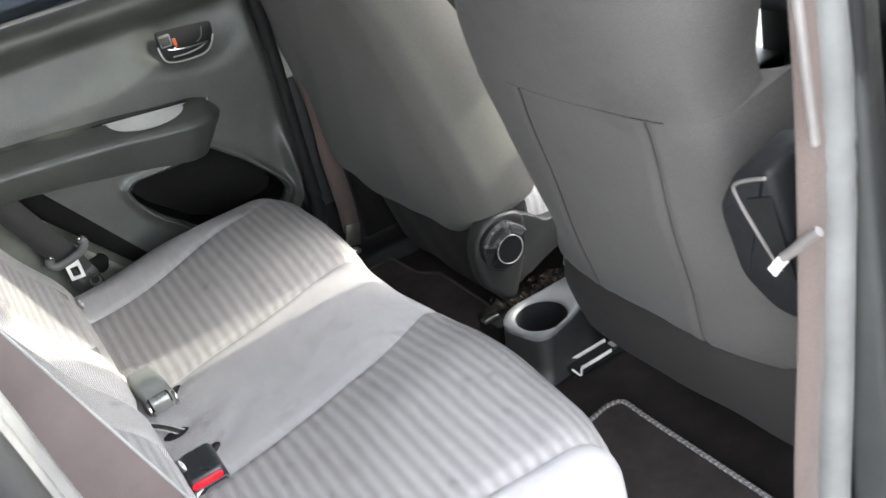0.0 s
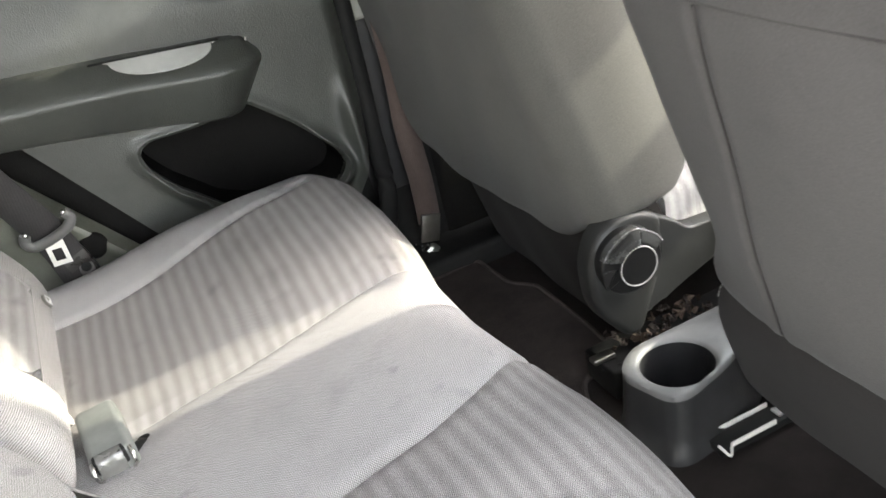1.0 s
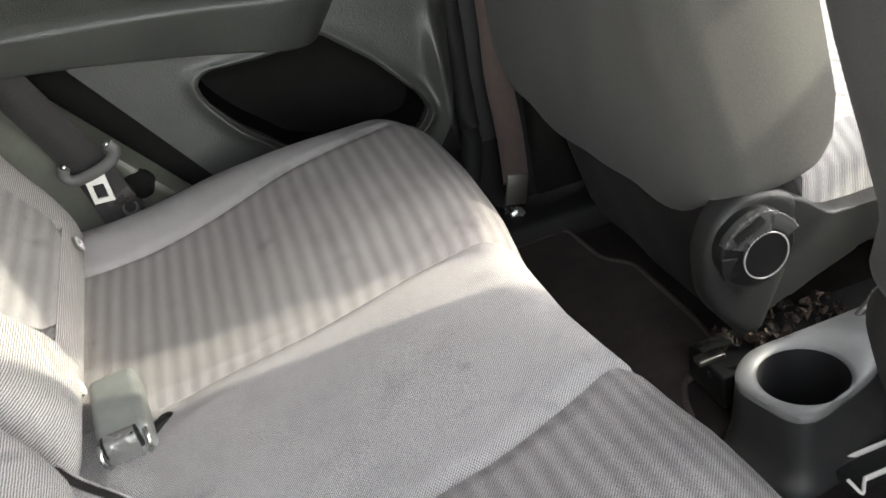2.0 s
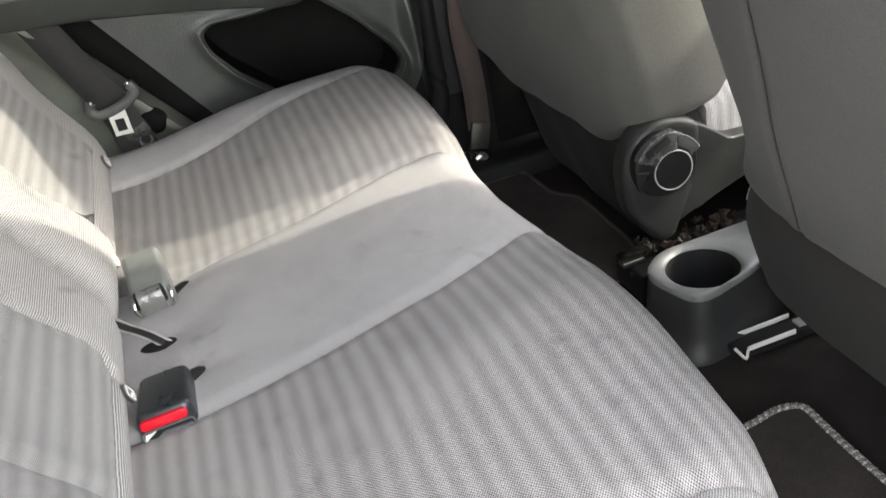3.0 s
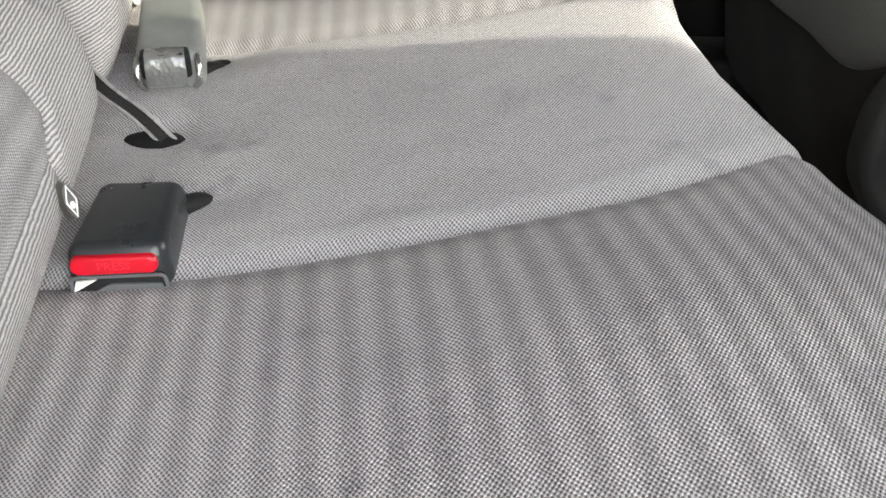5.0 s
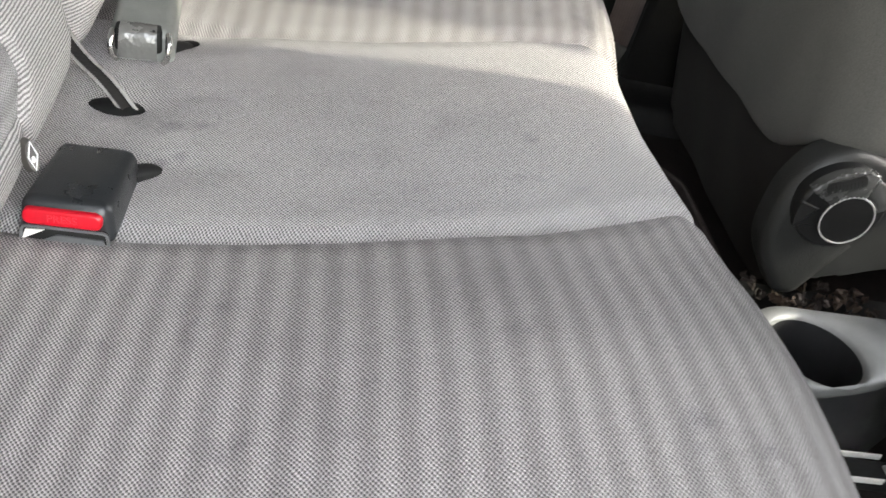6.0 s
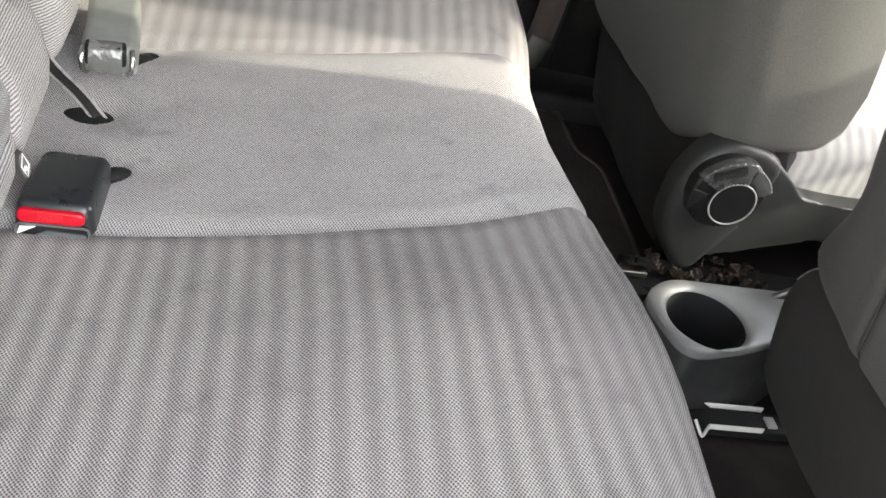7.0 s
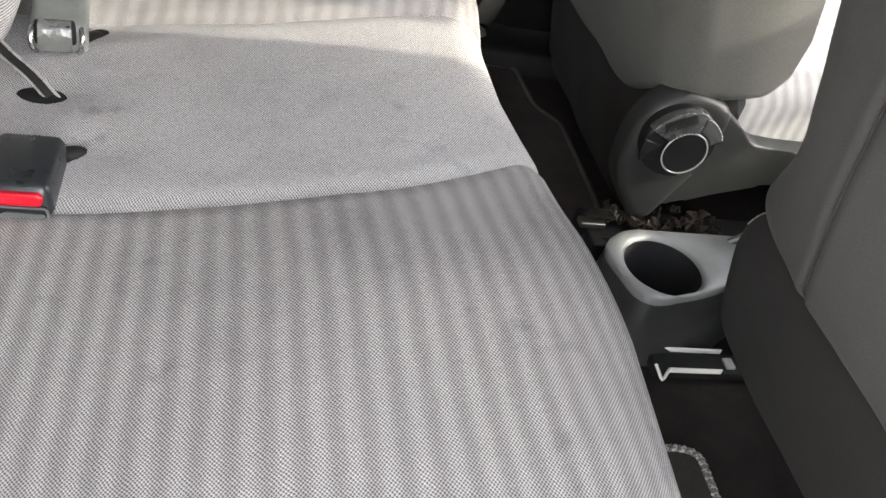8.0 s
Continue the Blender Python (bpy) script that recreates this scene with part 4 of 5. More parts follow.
arm_sec = round_outline([(-0.045, 0.058), (-0.005, 0.052), (0.024, 0.026), (0.031, 0.014), (0.012, -0.052), (-0.045, -0.054)], 0.005, 4)
arm = sweep("armrest", arm_line, [(a, b) for a, b in arm_sec], M_DOOR, door, "padded dark grey armrest")
for v in arm.data.vertices:
    # the underside rises towards the rear, and the front end rakes back
    zc = 0.466 + 0.145 * (0.26 - v.co.x)
    h_ = v.co.z - zc
    if h_ < 0:
        v.co.z -= h_ * 0.30 * (1 - smooth01((v.co.x + 0.05) / 0.35))
    v.co.x += 0.42 * h_ * smooth01((v.co.x - 0.22) / 0.09)
sweep("end_cap", [(0.336 + 0.36 * (z_ - 0.46), 0.622 - 0.05 * (z_ - 0.42), z_) for z_ in np.linspace(0.412, 0.506, 12)], ring(0.0016, 8), M_PALE, arm, "pale line across the front end", up=(0, 1, 0))
PULL = Matrix(((0.994, 0, 0, 0), (0, 0.745, -0.667, 0.571), (-0.106, 0.667, 0.745, 0.525), (0, 0, 0, 1)))
cup_pts = [(0.150, 0.036)] + [(0.228 + 0.072 * math.cos(a_), 0.034 + 0.031 * math.sin(a_)) for a_ in np.linspace(math.pi, 2 * math.pi, 20)] + [(0.306, 0.036)]
pull = plate("pull_cup", cup_pts, 0.002, PULL, M_PALE, arm, "pale scuffed pull recess", r=0.0007)
sweep("pull_edge", [PULL @ Vector((a_, 0.0375, 0.001)) for a_ in np.linspace(0.130, 0.312, 12)], ring(0.0016, 6), M_RUBBER, arm, "dark joint line")
HAND = Matrix.Translation((0, DOOR_Y + 0.016, 0)) @ Matrix(((1, 0, 0, 0), (0, 0, -1, 0), (0, 1, 0, 0), (0, 0, 0, 1)))
BEZ = round_outline([(0.304, 0.650), (0.412, 0.637), (0.409, 0.613), (0.397, 0.595), (0.380, 0.585), (0.342, 0.585), (0.310, 0.591), (0.299, 0.607)], 0.008, 4)
handle = plate("door_handle", BEZ, 0.005, HAND, M_DEEP, door, "black recess with the inside door handle", r=0.0015)
hy = DOOR_Y + 0.010
sweep("bezel", spline([(0.300, hy, 0.622), (0.302, hy - 0.002, 0.602), (0.312, hy - 0.003, 0.590), (0.342, hy - 0.003, 0.584), (0.380, hy - 0.003, 0.584), (0.398, hy - 0.002, 0.595), (0.408, hy, 0.612)], 30), ring(0.0018, 8), M_PALE, handle, "bright lower rim", up=(0, 1, 0))
sweep("lever", spline([(0.316, hy - 0.004, 0.613), (0.334, hy - 0.008, 0.609), (0.366, hy - 0.009, 0.605), (0.392, hy - 0.006, 0.604)], 20), [(a * 0.7, b_) for a, b_ in ring(0.0032, 10)], M_CHROME, handle, "bright lever", up=(0, 1, 0))
sweep("lever_edge", spline([(0.322, hy, 0.596), (0.350, hy, 0.594), (0.378, hy, 0.597), (0.394, hy, 0.604)], 16), ring(0.0014, 8), M_PALE, handle, up=(0, 1, 0))
sweep("lever_back", spline([(0.374, hy + 0.002, 0.608), (0.385, hy + 0.002, 0.615), (0.391, hy + 0.002, 0.632)], 14), ring(0.0013, 8), M_CUPRIM, handle, up=(0, 1, 0))
lock = rbox("lock_button", (0.317, hy - 0.001, 0.629), (0.022, 0.006, 0.023), 0.0025, M_CUPRIM, handle, "silver framed lock button")
rbox("lock_face", (0.3165, hy - 0.004, 0.6285), (0.017, 0.003, 0.016), 0.0012, M_BLACK, lock)
rbox("lock_mark", (0.333, hy - 0.002, 0.622), (0.006, 0.004, 0.014), 0.001, M_ORANGE, handle, "orange lock mark")
rbox("lever_tip", (0.331, hy - 0.004, 0.611), (0.009, 0.005, 0.006), 0.0015, M_CHROME, handle)
sweep("window_seal", [(x_, 0.668, 0.737) for x_ in np.linspace(-0.34, 0.50, 12)], ring(0.006, 8), M_CUPRIM, door, "worn window seal")
rbox("window_pane", (0.08, 0.655, 0.90), (0.84, 0.004, 0.34), 0.001, M_TINT, door, "dark tinted window glass", Matrix.Rotation(radians(12), 3, "X"))

rbox("outer_skin", (0.08, 0.722, 0.38), (1.10, 0.012, 0.76), 0.004, M_RUBBER, door, "dark inside of the door skin")

# gap behind the door: rubber seal, then wheel-arch trim
seal = spline([(-0.32, 0.640, 0.890), (-0.125, 0.640, 0.600), (-0.058, 0.640, 0.500), (-0.025, 0.640, 0.452), (0.108, 0.640, 0.280), (0.20, 0.642, 0.13)], 40)
tagged(sweep("trim_7", seal, [(a * 0.6, b) for a, b in ring(0.026, 12)], M_DOORLOW, None, "black rubber rear door seal"), kind="structure", category="door seal")

# far B-pillar with its belt
bar("pillar_3", (0.56, 0.715, 0.46), (0.545, 0.61, 1.10), (0.11, 0.05), M_PILLAR, "dark centre pillar trim")
seal_line = spline([(0.30, 0.66, 0.03), (0.46, 0.665, 0.06), (0.512, 0.668, 0.15), (0.515, 0.665, 0.30), (0.515, 0.655, 0.52), (0.50, 0.62, 0.80), (0.48, 0.57, 1.05)], 40)
s_ = sweep("trim_5", seal_line, ring(0.016, 10), M_RUBBER, None, "black rubber door seal")
tagged(s_, kind="structure", category="door seal")


def belt(name, line, width, material, label, across, thick=0.0016):
    line = [Vector(p) for p in line]
    a = Vector(across).normalized()
    verts, faces = [], []
    for i, p in enumerate(line):
        d = (line[min(i + 1, len(line) - 1)] - line[max(i - 1, 0)]).normalized()
        side = (a - d * a.dot(d)).normalized()
        nrm = d.cross(side)
        for s, h in ((-1, -1), (1, -1), (1, 1), (-1, 1)):
            verts.append(p + side * s * width / 2 + nrm * h * thick / 2)
    for i in range(len(line) - 1):
        for j in range(4):
            faces.append((i * 4 + j, i * 4 + (j + 1) % 4, (i + 1) * 4 + (j + 1) % 4, (i + 1) * 4 + j))
    faces += [(0, 1, 2, 3), tuple((len(line) - 1) * 4 + j for j in (3, 2, 1, 0))]
    ob = thing(name, line[-1], label, "seat belt", "seat belts")
    place_part("webbing", smooth_mesh("webbing", verts, faces), material, ob)
    return ob


front_belt = belt("seat_belt", spline([(0.555, 0.61, 0.95), (0.577, 0.660, 0.42), (0.574, 0.666, 0.27), (0.577, 0.664, 0.17), (0.574, 0.662, 0.09)], 30), 0.042, M_WEBTAN, "brownish front seat belt on the far pillar", (1, 0, 0))
rear_belt = belt("seat_belt", spline([(-0.30, 0.61, 0.92), (-0.13, 0.60, 0.60), (-0.035, 0.59, 0.40), (-0.004, 0.578, 0.335), (0.012, 0.572, 0.27), (0.02, 0.575, 0.22)], 30), 0.050, M_WEB, "black rear seat belt with its tongue resting by the cushion", (1, 0, 0.45))

# far rear wheel arch and sill trim
def arch(u, v):
    z = lerp(0.03, 0.62, u)
    xr = -0.036 + (0.425 - z) * 0.80
    x = lerp(xr + 0.004, xr - 0.30, v)
    d = v * 0.30
    y = 0.625 - 0.032 * smooth01(d / 0.014) + 0.020 * smooth01((d - 0.020) / 0.05)
    return x, y, z


tagged(slab("trim_6", arch, 40, 50, (0, 0.03, 0), M_ARCH, None, "plastic wheel arch trim, grey-green lightened for the light on it"), kind="structure", category="trim")
bar("trim_8", (0.555, 0.745, 0.0), (0.555, 0.725, 0.74), (0.12, 0.05), M_BLACK, "black lower pillar trim", category="trim")

# near side: pillar, belt, seals, edge of the open door
bar("pillar_4", (0.625, -0.665, -0.02), (0.595, -0.600, 1.10), (0.075, 0.05), M_SHIELD, "dark grey centre pillar trim by the open door")
bar("trim_9", (0.505, -0.672, 0.657), (0.500, -0.647, 0.95), (0.009, 0.008), M_STRIP, "pale upright trim strip", category="trim", r=0.003)
for n_, (dx, r_, m_) in enumerate(((0.030, 0.020, M_SEALGREY), (0.062, 0.012, M_RUBBER))):
    tagged(sweep(f"trim_{10 + n_}", spline([(0.530 + dx, -0.625, 0.02), (0.530 + dx, -0.630, 0.15), (0.530 + dx, -0.642, 0.45), (0.525 + dx, -0.646, 0.72), (0.50 + dx, -0.625, 1.05)], 40), ring(r_, 12), m_, None, "rubber door seal on the pillar"), kind="structure", category="door seal")
odoor = thing("door_3", (0.775, -1.10, 0.0), "dark rear door standing open, seen edge-on", "door", kind="structure")
rbox("door_panel", (0.775, -1.10, 0.36), (0.055, 0.84, 0.76), 0.02, M_PAINT, odoor, "", Matrix.Rotation(radians(14), 3, "Z"))
# solid in place of glass, its top set to keep sun off the near bolster
rbox("window_frame", (0.765, -1.08, 0.945), (0.030, 0.80, 0.45), 0.01, M_PAINT, odoor, "solid dark slab for window frame and glass, sized to block sun", Matrix.Rotation(radians(14), 3, "Z"))
# seal and quarter panel behind the near door opening
for n_, (dy, r_, m_) in enumerate(((0.0, 0.016, M_SEALGREY), (-0.032, 0.013, M_SEALGREY), (-0.058, 0.012, M_RUBBER))):
    tagged(sweep(f"trim_{13 + n_}", spline([(-0.20, -0.60 + dy, 0.98), (-0.150, -0.625 + dy, 0.80), (-0.122, -0.635 + dy, 0.62), (-0.07, -0.64 + dy, 0.44), (0.02, -0.645 + dy, 0.24), (0.16, -0.65 + dy, 0.08), (0.26, -0.655 + dy, 0.03)], 44), ring(r_, 12), m_, None, "grey rubber seal round the rear door opening"), kind="structure", category="door seal")
near_belt = belt("seat_belt", spline([(0.520, -0.640, 0.95), (0.530, -0.652, 0.76), (0.530, -0.648, 0.50), (0.530, -0.630, 0.23), (0.535, -0.625, 0.04)], 30), 0.046, M_WEBTAN, "brownish front seat belt hanging on the near pillar", (1, -0.1, 0))

# tongue plate on the far rear belt
TONGUE = Matrix.Translation((-0.001, 0.556, 0.337)) @ Matrix.Rotation(radians(-8), 4, "Z") @ Matrix.Rotation(radians(8), 4, "X") @ Matrix.Scale(0.84, 4)


def tongue_parts(parent, frame_m, plastic_m):
    """The moulded belt tongue: a curved black-grey yoke and a bright blade with its slot. Local x across the belt, z up."""
    yoke = [frame_m @ Vector(p) for p in spline([(-0.036, 0, 0.018), (-0.041, 0, 0.006), (-0.030, 0, -0.006), (0.0, 0, -0.001), (0.030, 0, 0.012), (0.042, 0, 0.028), (0.036, 0, 0.040)], 24)]
    up = frame_m.to_3x3() @ Vector((0, 1, 0))
    y_ = sweep("tongue_yoke", yoke, [(a * 0.0078, b * 0.0062) for a, b in ring(1.0, 12)], plastic_m, parent, "grey plastic belt tongue", up=up)
    bm = bmesh.new()
    for lo, hi in (((-0.016, -0.052), (0.015, -0.044)), ((-0.016, -0.020), (0.015, -0.004)), ((-0.016, -0.044), (-0.009, -0.020)), ((0.008, -0.044), (0.015, -0.020))):
        bmesh.ops.create_cube(bm, size=1.0, matrix=Matrix.Translation(((lo[0] + hi[0]) / 2, 0, (lo[1] + hi[1]) / 2)) @ Matrix.Diagonal((hi[0] - lo[0], 0.0028, hi[1] - lo[1], 1)))
    bm.transform(frame_m)
    from_bm("tongue_blade", bm, M_WHITE, y_, "bright steel blade with a slot")
    for end in ((-0.035, -0.002, 0.020), (0.035, -0.002, 0.041)):
        bm = bmesh.new()
        bmesh.ops.create_uvsphere(bm, u_segments=12, v_segments=8, radius=0.0052, matrix=frame_m @ Matrix.Translation(end))
        from_bm("hook_tip", bm, M_STEEL, y_, "bright worn tip")
    return y_


tongue_parts(rear_belt, TONGUE, M_SEALGREY)
sweep("belt_end", spline([(0.008, 0.580, 0.31), (0.018, 0.575, 0.285), (0.026, 0.578, 0.255)], 8), [(-0.018, -0.004), (0.018, -0.004), (0.018, 0.004), (-0.018, 0.004)], M_STRAP, rear_belt, "folded lower webbing", up=(0, 1, 0))
# the black plug stands for the shade inside the bolt's socket
for r_, d_, m_, n_ in ((0.0115, 0.010, M_SEALGREY, "anchor_bolt"), (0.0085, 0.012, M_RUBBER, "bolt_socket")):
    bm = bmesh.new()
    bmesh.ops.create_cone(bm, cap_ends=True, segments=24, radius1=r_, radius2=r_ * 0.85, depth=d_, matrix=Matrix.Translation((0.025, 0.572, 0.272)) @ Matrix.Rotation(radians(50), 4, "X"))
    from_bm(n_, bm, m_, rear_belt, "round steel anchor bolt" if r_ > 0.01 else "")
# no hole is cut: a flattened dark body paints the recess's shade
bm = bmesh.new()
bmesh.ops.create_uvsphere(bm, u_segments=20, v_segments=10, radius=1.0, matrix=Matrix.Translation((0.044, 0.598, 0.290)) @ Matrix.Diagonal((0.021, 0.010, 0.021, 1)))
tagged(from_bm("trim_9", bm, M_DOORLOW, None, "dark flat ellipsoid standing for the shaded recess round the belt anchor"), "dark flat ellipsoid standing for the shaded recess round the belt anchor", "trim", kind="structure")
# lower anchor of the far front belt
rbox("belt_foot", (0.571, 0.657, 0.080), (0.036, 0.006, 0.052), 0.003, M_DULLSTEEL, front_belt, "metal foot of the belt", Matrix.Rotation(radians(14), 3, "Y"))
bm = bmesh.new()
bmesh.ops.create_cone(bm, cap_ends=True, segments=6, radius1=0.010, radius2=0.010, depth=0.05, matrix=Matrix.Translation((0.568, 0.683, 0.029)) @ Matrix.Rotation(radians(90), 4, "X"))
bmesh.ops.create_cone(bm, cap_ends=True, segments=24, radius1=0.0145, radius2=0.0145, depth=0.05, matrix=Matrix.Translation((0.568, 0.688, 0.029)) @ Matrix.Rotation(radians(90), 4, "X"))
from_bm("anchor_bolt", bm, M_STEEL, front_belt, "hexagonal steel bolt", angle=20)
# loose tongue on the near front belt
clip = sweep("tongue_bar", spline([(0.508, -0.671, 0.573), (0.508, -0.656, 0.559), (0.508, -0.642, 0.543), (0.508, -0.629, 0.530)], 12), ring(0.0052, 10, 0.8), M_STRIP, near_belt, "pale plastic belt tongue", up=(1, 0, 0))
sweep("tongue_blade", [(0.508, -0.631, 0.531), (0.508, -0.622, 0.519), (0.508, -0.615, 0.508)], [(-0.005, -0.0012), (0.005, -0.0012), (0.005, 0.0012), (-0.005, 0.0012)], M_WHITE, clip, "bright steel blade", up=(1, 0, 0))

# ---- buckles ----
def buckle_mesh(length, w0, w1, h):
    """A moulded buckle housing, end at y = 0 running to +y, rounded."""
    bm = bmesh.new()
    bmesh.ops.create_cube(bm, size=1.0)
    for v in bm.verts:
        w_ = w0 if v.co.y < 0 else w1
        hh = h if v.co.y < 0 else h * 0.9
        v.co = Vector((v.co.x * w_ * (0.90 if v.co.z > 0 else 1.0), (v.co.y + 0.5) * length, v.co.z * hh))
    bmesh.ops.bevel(bm, geom=list(bm.edges), offset=0.0070, segments=5, profile=0.5, affect="EDGES")
    return bm


B1 = Matrix.Translation((0.000, -0.152, 0.2728)) @ Matrix.Rotation(radians(-3), 4, "Z") @ Matrix.Rotation(radians(-4.5), 4, "X") @ Matrix.Rotation(radians(-4), 4, "Y")
buckle_red = thing("seat_belt_buckle", (0.0, -0.125, 0.258), "black plastic belt buckle with a red release button", "buckle", "rear seat belt buckles")
bm = buckle_mesh(0.074, 0.053, 0.050, 0.027)
bm.transform(B1)
from_bm("housing", bm, M_BUCKLE, buckle_red, "black scuffed plastic")
bm = bmesh.new()
bmesh.ops.create_cube(bm, size=1.0, matrix=Matrix.Diagonal((0.042, 0.010, 0.0098, 1)))
bmesh.ops.bevel(bm, geom=[e for e in bm.edges if abs((e.verts[0].co - e.verts[1].co).y) > 0.005], offset=0.0042, segments=5, profile=0.5, affect="EDGES")
bmesh.ops.bevel(bm, geom=[e for e in bm.edges if e.verts[0].co.y < -0.004 and e.verts[1].co.y < -0.004], offset=0.0015, segments=3, profile=0.5, affect="EDGES")
bm.transform(B1 @ Matrix.Translation((-0.001, 0.0015, 0.0038)))
button = from_bm("release_button", bm, M_RED, buckle_red, "red plastic")
txt = bpy.data.curves.new("press", "FONT")
txt.body, txt.size, txt.extrude, txt.align_x, txt.align_y = "PRESS", 0.0064, 0.0002, "CENTER", "CENTER"
tmp = bpy.data.objects.new("press", txt)
scene.collection.objects.link(tmp)
bpy.context.view_layer.update()
word = bpy.data.meshes.new_from_object(tmp)
bpy.data.objects.remove(tmp)
word.transform(B1 @ Matrix.Translation((-0.001, -0.0036, 0.0038)) @ Matrix.Rotation(radians(90), 4, "X"))
place_part("lettering", word, M_REDTEXT, button, "raised red word PRESS")
# the mouth under the button: dark plate for its shade, pale frame, painted glint
mouth = round_outline([(-0.0235, -0.0118), (0.0235, -0.0118), (0.0225, -0.0026), (-0.0225, -0.0026)], 0.003, 4)
FACE = B1 @ Matrix.Rotation(radians(90), 4, "X")
plate("slot", mouth, 0.0022, FACE @ Matrix.Translation((0, 0, -0.0004)), M_RUBBER, buckle_red, "dark plate painted as the shaded open mouth for the tongue", r=0.0004)
sweep("slot_frame", [FACE @ Vector((a, b, 0.0022)) for a, b in mouth], ring(0.0010, 6), M_SLOT, buckle_red, "grey moulded frame of the mouth", closed=True, up=FACE.to_3x3() @ Vector((0, 0, 1)))
plate("slot_floor", round_outline([(-0.012, -0.0110), (0.0215, -0.0110), (0.0205, -0.0072), (-0.004, -0.0066)], 0.001, 3), 0.0012, FACE @ Matrix.Translation((0, 0, 0.0018)), M_SLOT, buckle_red, "grey floor of the mouth")
# white triangle: a glint put into the colour of the guide tip
plate("slot_glint", [(-0.0225, -0.0108), (-0.0205, -0.0045), (-0.0105, -0.0038)], 0.0012, FACE @ Matrix.Translation((0, 0, 0.0020)), M_WHITE, buckle_red, "white guide tip painted as the mouth's glint")
sweep("stalk", spline([(0.022, -0.088, 0.266), (0.034, -0.072, 0.259), (0.045, -0.062, 0.245)], 8), ring(0.0075, 10, 0.8), M_RUBBER, buckle_red, "black stalk going into the cushion")

B2 = Matrix.Translation((0.0045, 0.062, 0.274)) @ Matrix.Rotation(radians(4), 4, "Z") @ Matrix.Rotation(radians(5), 4, "X") @ Matrix.Rotation(radians(-3), 4, "Y")
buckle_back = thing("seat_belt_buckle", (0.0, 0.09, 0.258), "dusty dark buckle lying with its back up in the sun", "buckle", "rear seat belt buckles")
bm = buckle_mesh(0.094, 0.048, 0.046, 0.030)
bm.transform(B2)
from_bm("housing", bm, M_BUCKLE2, buckle_back, "dusty grey-black plastic, lightened for the sun on it")
# solid black block in place of a hollow, painting the shade inside it
bm = bmesh.new()
bmesh.ops.create_cube(bm, size=1.0, matrix=Matrix.Translation((-0.002, 0.0035, 0.0063)) @ Matrix.Diagonal((0.033, 0.013, 0.0185, 1)))
bmesh.ops.bevel(bm, geom=list(bm.edges), offset=0.003, segments=3, profile=0.5, affect="EDGES")
bm.transform(B2)
from_bm("cutout_shade", bm, M_RUBBER, buckle_back, "dark block standing for the shaded hollow at the end")
bend = spline([(0, 0.0078, 0.0160), (0, 0.003, 0.0166), (0, -0.003, 0.0140), (0, -0.0062, 0.006), (0, -0.0075, -0.004)], 14)
bm = bmesh.new()
bmesh.ops.create_grid(bm, x_segments=10, y_segments=len(bend) - 1, size=0.5)
for v in bm.verts:
    p_ = bend[min(len(bend) - 1, max(0, round((v.co.y + 0.5) * (len(bend) - 1))))]
    c_ = 0.0007 * math.sin(14 * v.co.x + 9 * v.co.y) * math.cos(11 * v.co.y + 3 * v.co.x)
    v.co = Vector((v.co.x * (0.026 + 0.002 * v.co.y) - 0.002, p_.y - abs(c_), p_.z + c_))
bmesh.ops.solidify(bm, geom=list(bm.faces), thickness=0.0008)
bm.transform(B2)
from_bm("strap", bm, M_FOIL, buckle_back, "crumpled shiny strap end")
for x_ in (-0.0195, 0.0185):
    sweep("loop_end", [B2 @ Vector(p) for p in spline([(x_, 0.002, 0.012), (x_ * 1.05, -0.006, 0.008), (x_, -0.008, -0.002), (x_ * 0.85, -0.004, -0.008)], 10)], ring(0.0022, 8), M_STEEL, buckle_back, "bright steel loop end")
sweep("stalk", spline([(0.018, 0.082, 0.264), (0.032, 0.106, 0.256), (0.044, 0.113, 0.243)], 8), ring(0.008, 10, 0.8), M_RUBBER, buckle_back, "black stalk going into the cushion")

# middle strap out of the gap in the backrest
strap = thing("belt_strap", (0.0, 0.01, 0.262), "dark folded strap with a shiny edge between the buckles", "strap")
flat = [(-0.0045, -0.0012), (0.0045, -0.0012), (0.0045, 0.0012), (-0.0045, 0.0012)]
strap_line = spline([(-0.060, 0.056, 0.300), (-0.044, 0.041, 0.284), (-0.030, 0.030, 0.275), (-0.010, 0.014, 0.268), (0.009, 0.000, 0.255)], 20)
web = sweep("webbing", strap_line, flat, M_STRAP, strap)
# pale edge lines carry the strap's silvery highlight in their colour
for k_ in (-1, 1):
    edge_line = [p + Vector((0.0036, 0.0026, 0.0010)) * k_ + Vector((0, 0, 0.0008)) for p in strap_line]
    sweep("edge", edge_line, ring(0.0014, 6), M_STRAPEDGE, web, "worn edge painted pale as its shine")
# flat black bodies on the cushion paint the shade of its slots
for p_, r_ in (((-0.001, 0.004, 0.2550), (0.023, 0.013)), ((0.036, -0.071, 0.2570), (0.012, 0.008)), ((0.036, 0.111, 0.2565), (0.013, 0.009))):
    bm = bmesh.new()
    bmesh.ops.create_uvsphere(bm, u_segments=16, v_segments=8, radius=1.0, matrix=Matrix.Translation(p_) @ Matrix.Diagonal((r_[0], r_[1], 0.004, 1)))
    from_bm("slot_shade", bm, M_RUBBER, cushion, "flat dark piece painted as the shade of a cushion slot")

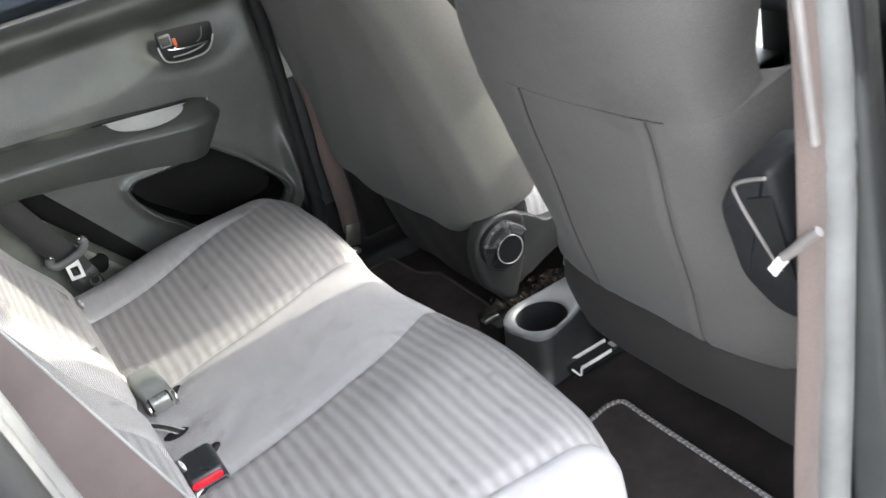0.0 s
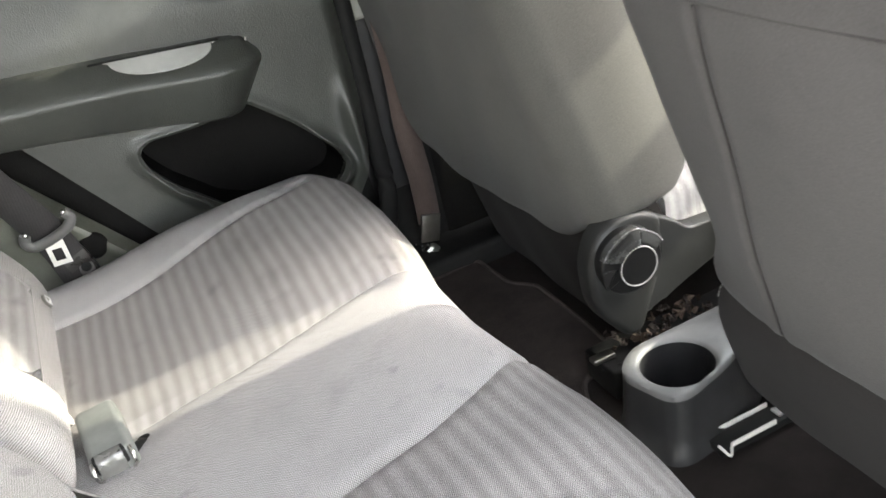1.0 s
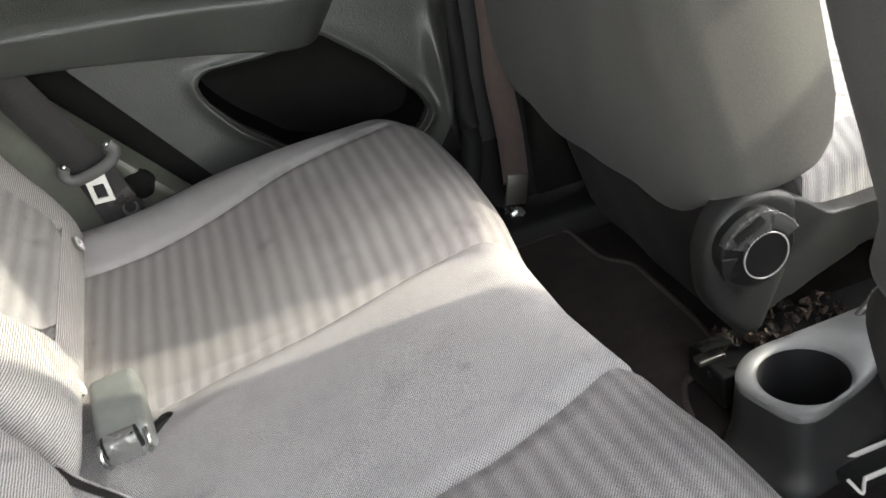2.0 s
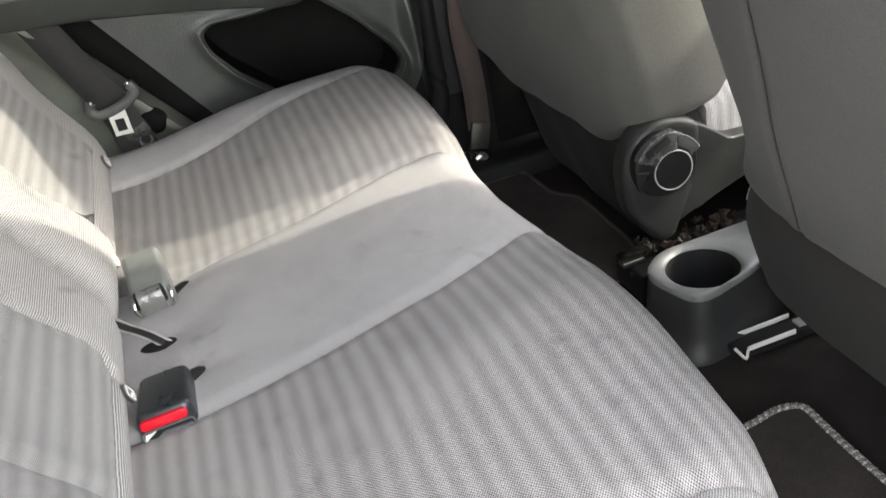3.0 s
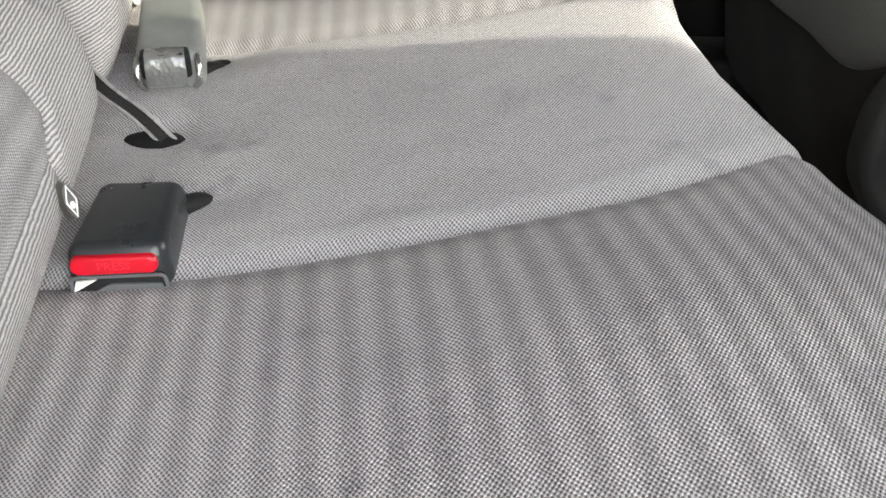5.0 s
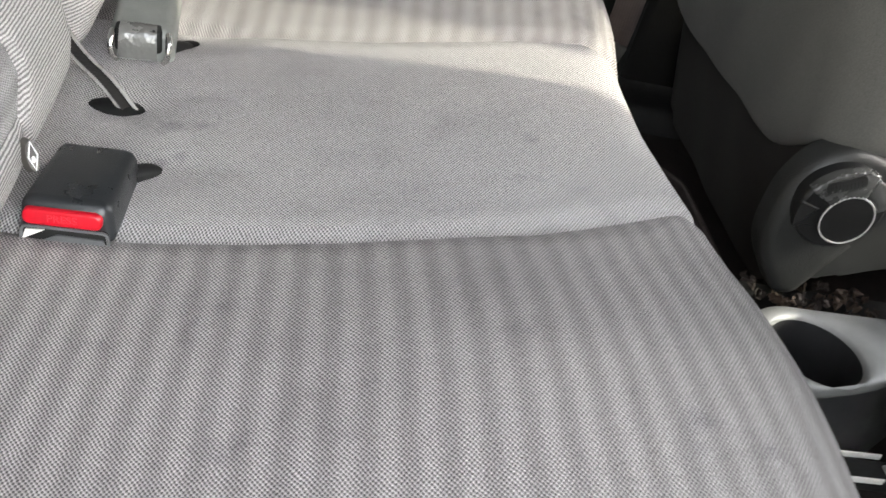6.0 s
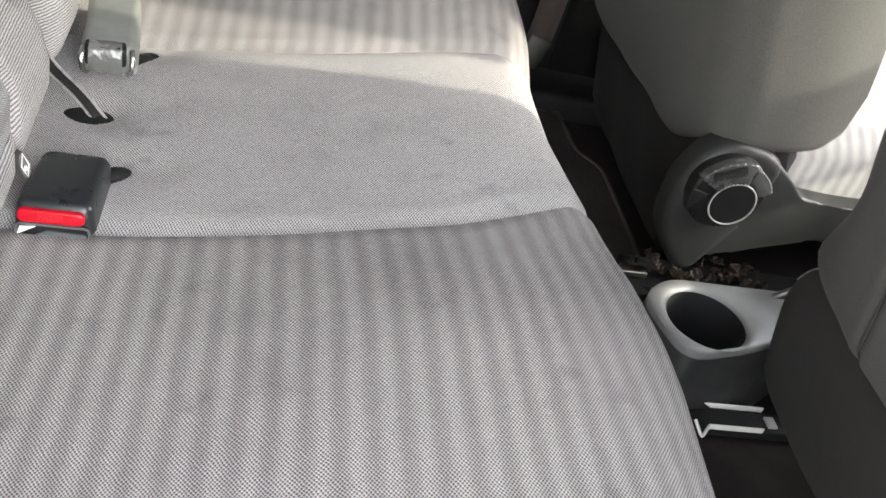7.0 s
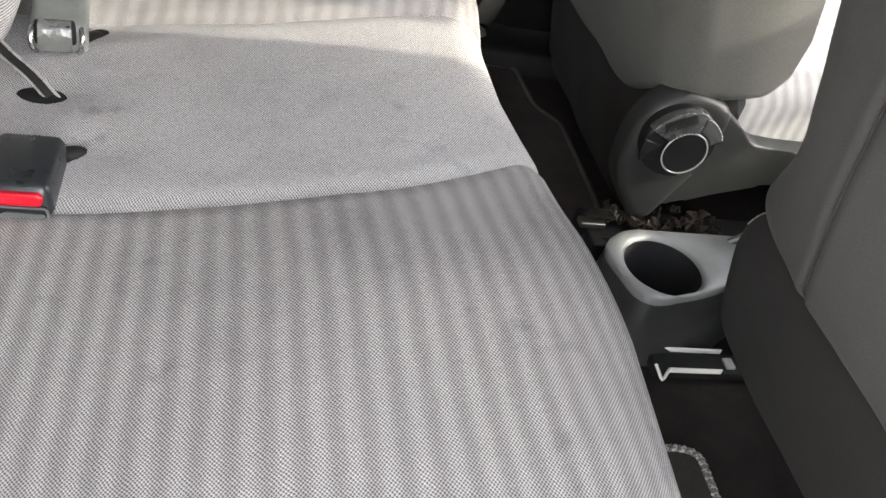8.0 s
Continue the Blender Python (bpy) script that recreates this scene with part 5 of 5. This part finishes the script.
# child-seat anchor buttons on the backrest
for k_, p_ in enumerate(((-0.022, -0.135, 0.302), (-0.024, 0.404, 0.317), (-0.028, 0.142, 0.298))):
    nrm_ = Vector((0.72, -0.60, 0.35)).normalized()
    side_ = Vector((0, 0, 1)).cross(nrm_).normalized()
    up_ = nrm_.cross(side_)
    turn = Matrix.Translation(p_) @ Matrix((side_, up_, nrm_)).transposed().to_4x4()
    ob = thing("anchor_tag", p_, "small oval black tag with a white diamond mark", "anchor tag", "child seat anchor tags")
    bm = bmesh.new()
    bmesh.ops.create_cone(bm, cap_ends=True, segments=24, radius1=1.0, radius2=0.85, depth=1.0, matrix=turn @ Matrix.Diagonal((0.0044, 0.0102, 0.0045, 1)))
    body = from_bm("button", bm, M_DULLSTEEL, ob)
    dia = [(0, 0.0080), (0.0028, 0), (0, -0.0080), (-0.0028, 0)]
    sweep("diamond", [turn @ Vector((a, b, 0.0024)) for a, b in dia], ring(0.0005, 6), M_TAGWHITE, ob, "white outline", closed=True, up=turn.to_3x3() @ Vector((0, 0, 1)))
    bm = bmesh.new()
    bmesh.ops.create_uvsphere(bm, u_segments=10, v_segments=6, radius=1.0, matrix=turn @ Matrix.Translation((0, -0.002, 0.0024)) @ Matrix.Diagonal((0.0014, 0.002, 0.0008, 1)))
    from_bm("mark", bm, M_WHITE, ob)

# ---- knob detail on the far seat ----
for k_, (a0, a1, r0, r1) in enumerate(((78, 152, 0.0285, 0.054), (22, 74, 0.030, 0.049), (168, 205, 0.031, 0.048))):
    # raised lobes round the cap: the thumb grip, the arm beside it and a low shoulder
    arc = [radians(a0 + (a1 - a0) * t) for t in np.linspace(0, 1, 9)]
    out_ = [(0.653 + r1 * math.cos(t), 0.193 + r1 * math.sin(t)) for t in arc] + [(0.657 + r0 * math.cos(t), 0.192 + r0 * math.sin(t)) for t in reversed(arc)]
    plate(("knob_grip", "grip_arm", "knob_shoulder")[k_], round_outline(out_, 0.0025, 3), (0.011, 0.007, 0.005)[k_], SIDE @ Matrix.Translation((0, 0, 0.026)), (M_GRIP, M_GRIP, M_KNOB)[k_], knob, ("raised thumb grip", "worn arm, lightened for its sheen", "")[k_], r=0.0025)
mid = radians(115)
PADM = SIDE @ Matrix.Translation((0.653 + 0.0425 * math.cos(mid), 0.193 + 0.0425 * math.sin(mid), 0.0366)) @ Matrix.Rotation(mid - math.pi / 2, 4, "Z")
plate("grip_pad", round_outline([(-0.019, -0.0065), (0.019, -0.0065), (0.019, 0.0065), (-0.019, 0.0065)], 0.003, 4), 0.0012, PADM, M_KNOB, knob, "dark ribbed pad", r=0.0004)
for k_ in range(9):
    a_ = -0.014 + 0.0035 * k_
    plate("grip_rib", [(a_ - 0.0006, -0.005), (a_ + 0.0006, -0.005), (a_ + 0.0006, 0.003), (a_ - 0.0006, 0.003)], 0.0010, PADM @ Matrix.Translation((0, 0, 0.0010)), M_GRIP, knob)
cap = [(0.657 + 0.027 * math.cos(t), 0.1255, 0.192 + 0.027 * math.sin(t)) for t in np.linspace(0, 2 * math.pi, 48, endpoint=False)]
sweep("knob_ring", cap, ring(0.0010, 6), M_STRAPEDGE, knob, "worn pale ring", closed=True, up=(0, 1, 0))

# ---- under the far seat: track, cable and dead leaves ----
track = thing("seat_track", (0.74, 0.125, 0.0), "dark steel seat track with cables beside the console", "seat track")
rbox("channel", (0.80, 0.168, 0.024), (0.40, 0.075, 0.046), 0.004, M_RUBBER, track)
rbox("rod", (0.755, 0.105, 0.083), (0.10, 0.010, 0.010), 0.004, M_DULLSTEEL, track, "grey steel rod", Matrix.Rotation(radians(-24), 3, "Y") @ Matrix.Rotation(radians(12), 3, "Z"))
sweep("cable", spline([(0.60, 0.16, 0.035), (0.63, 0.135, 0.05), (0.67, 0.125, 0.062), (0.71, 0.115, 0.058), (0.76, 0.12, 0.07)], 24), ring(0.004, 8), M_RUBBER, track, "black cable")
rbox("bracket", (0.606, 0.166, 0.052), (0.034, 0.016, 0.008), 0.002, M_DULLSTEEL, track, "small steel bracket")
for k_ in range(64):
    rng = random.Random(40 + k_)
    bm = bmesh.new()
    bmesh.ops.create_grid(bm, x_segments=6, y_segments=4, size=0.5)
    for v in bm.verts:
        w_ = max(0.05, 1 - (2 * abs(v.co.x)) ** 2)
        v.co.y *= w_
        v.co.z = 0.3 * math.sin(7 * v.co.x + k_) + 0.5 * abs(v.co.y) + 0.15 * math.sin(11 * v.co.y + 9 * v.co.x) + rng.uniform(-0.10, 0.10)
    bmesh.ops.solidify(bm, geom=list(bm.faces), thickness=0.03)
    s_ = rng.uniform(0.005, 0.015)
    bm.transform(Matrix.Translation((rng.uniform(0.630, 0.790), rng.uniform(0.150, 0.198), 0.053 + 0.003 * (k_ % 4))) @ Euler((rng.uniform(-1.1, 1.1), rng.uniform(-1.1, 1.1), rng.uniform(0, 6))).to_matrix().to_4x4() @ Matrix.Scale(s_, 4))
    lf = from_bm("dead_leaf", bm, M_RUST if k_ % 2 else M_LEAF, None)
    tagged(lf, "dry brown dead leaf lying by the seat track", "leaf", "dead leaves by the seat track")
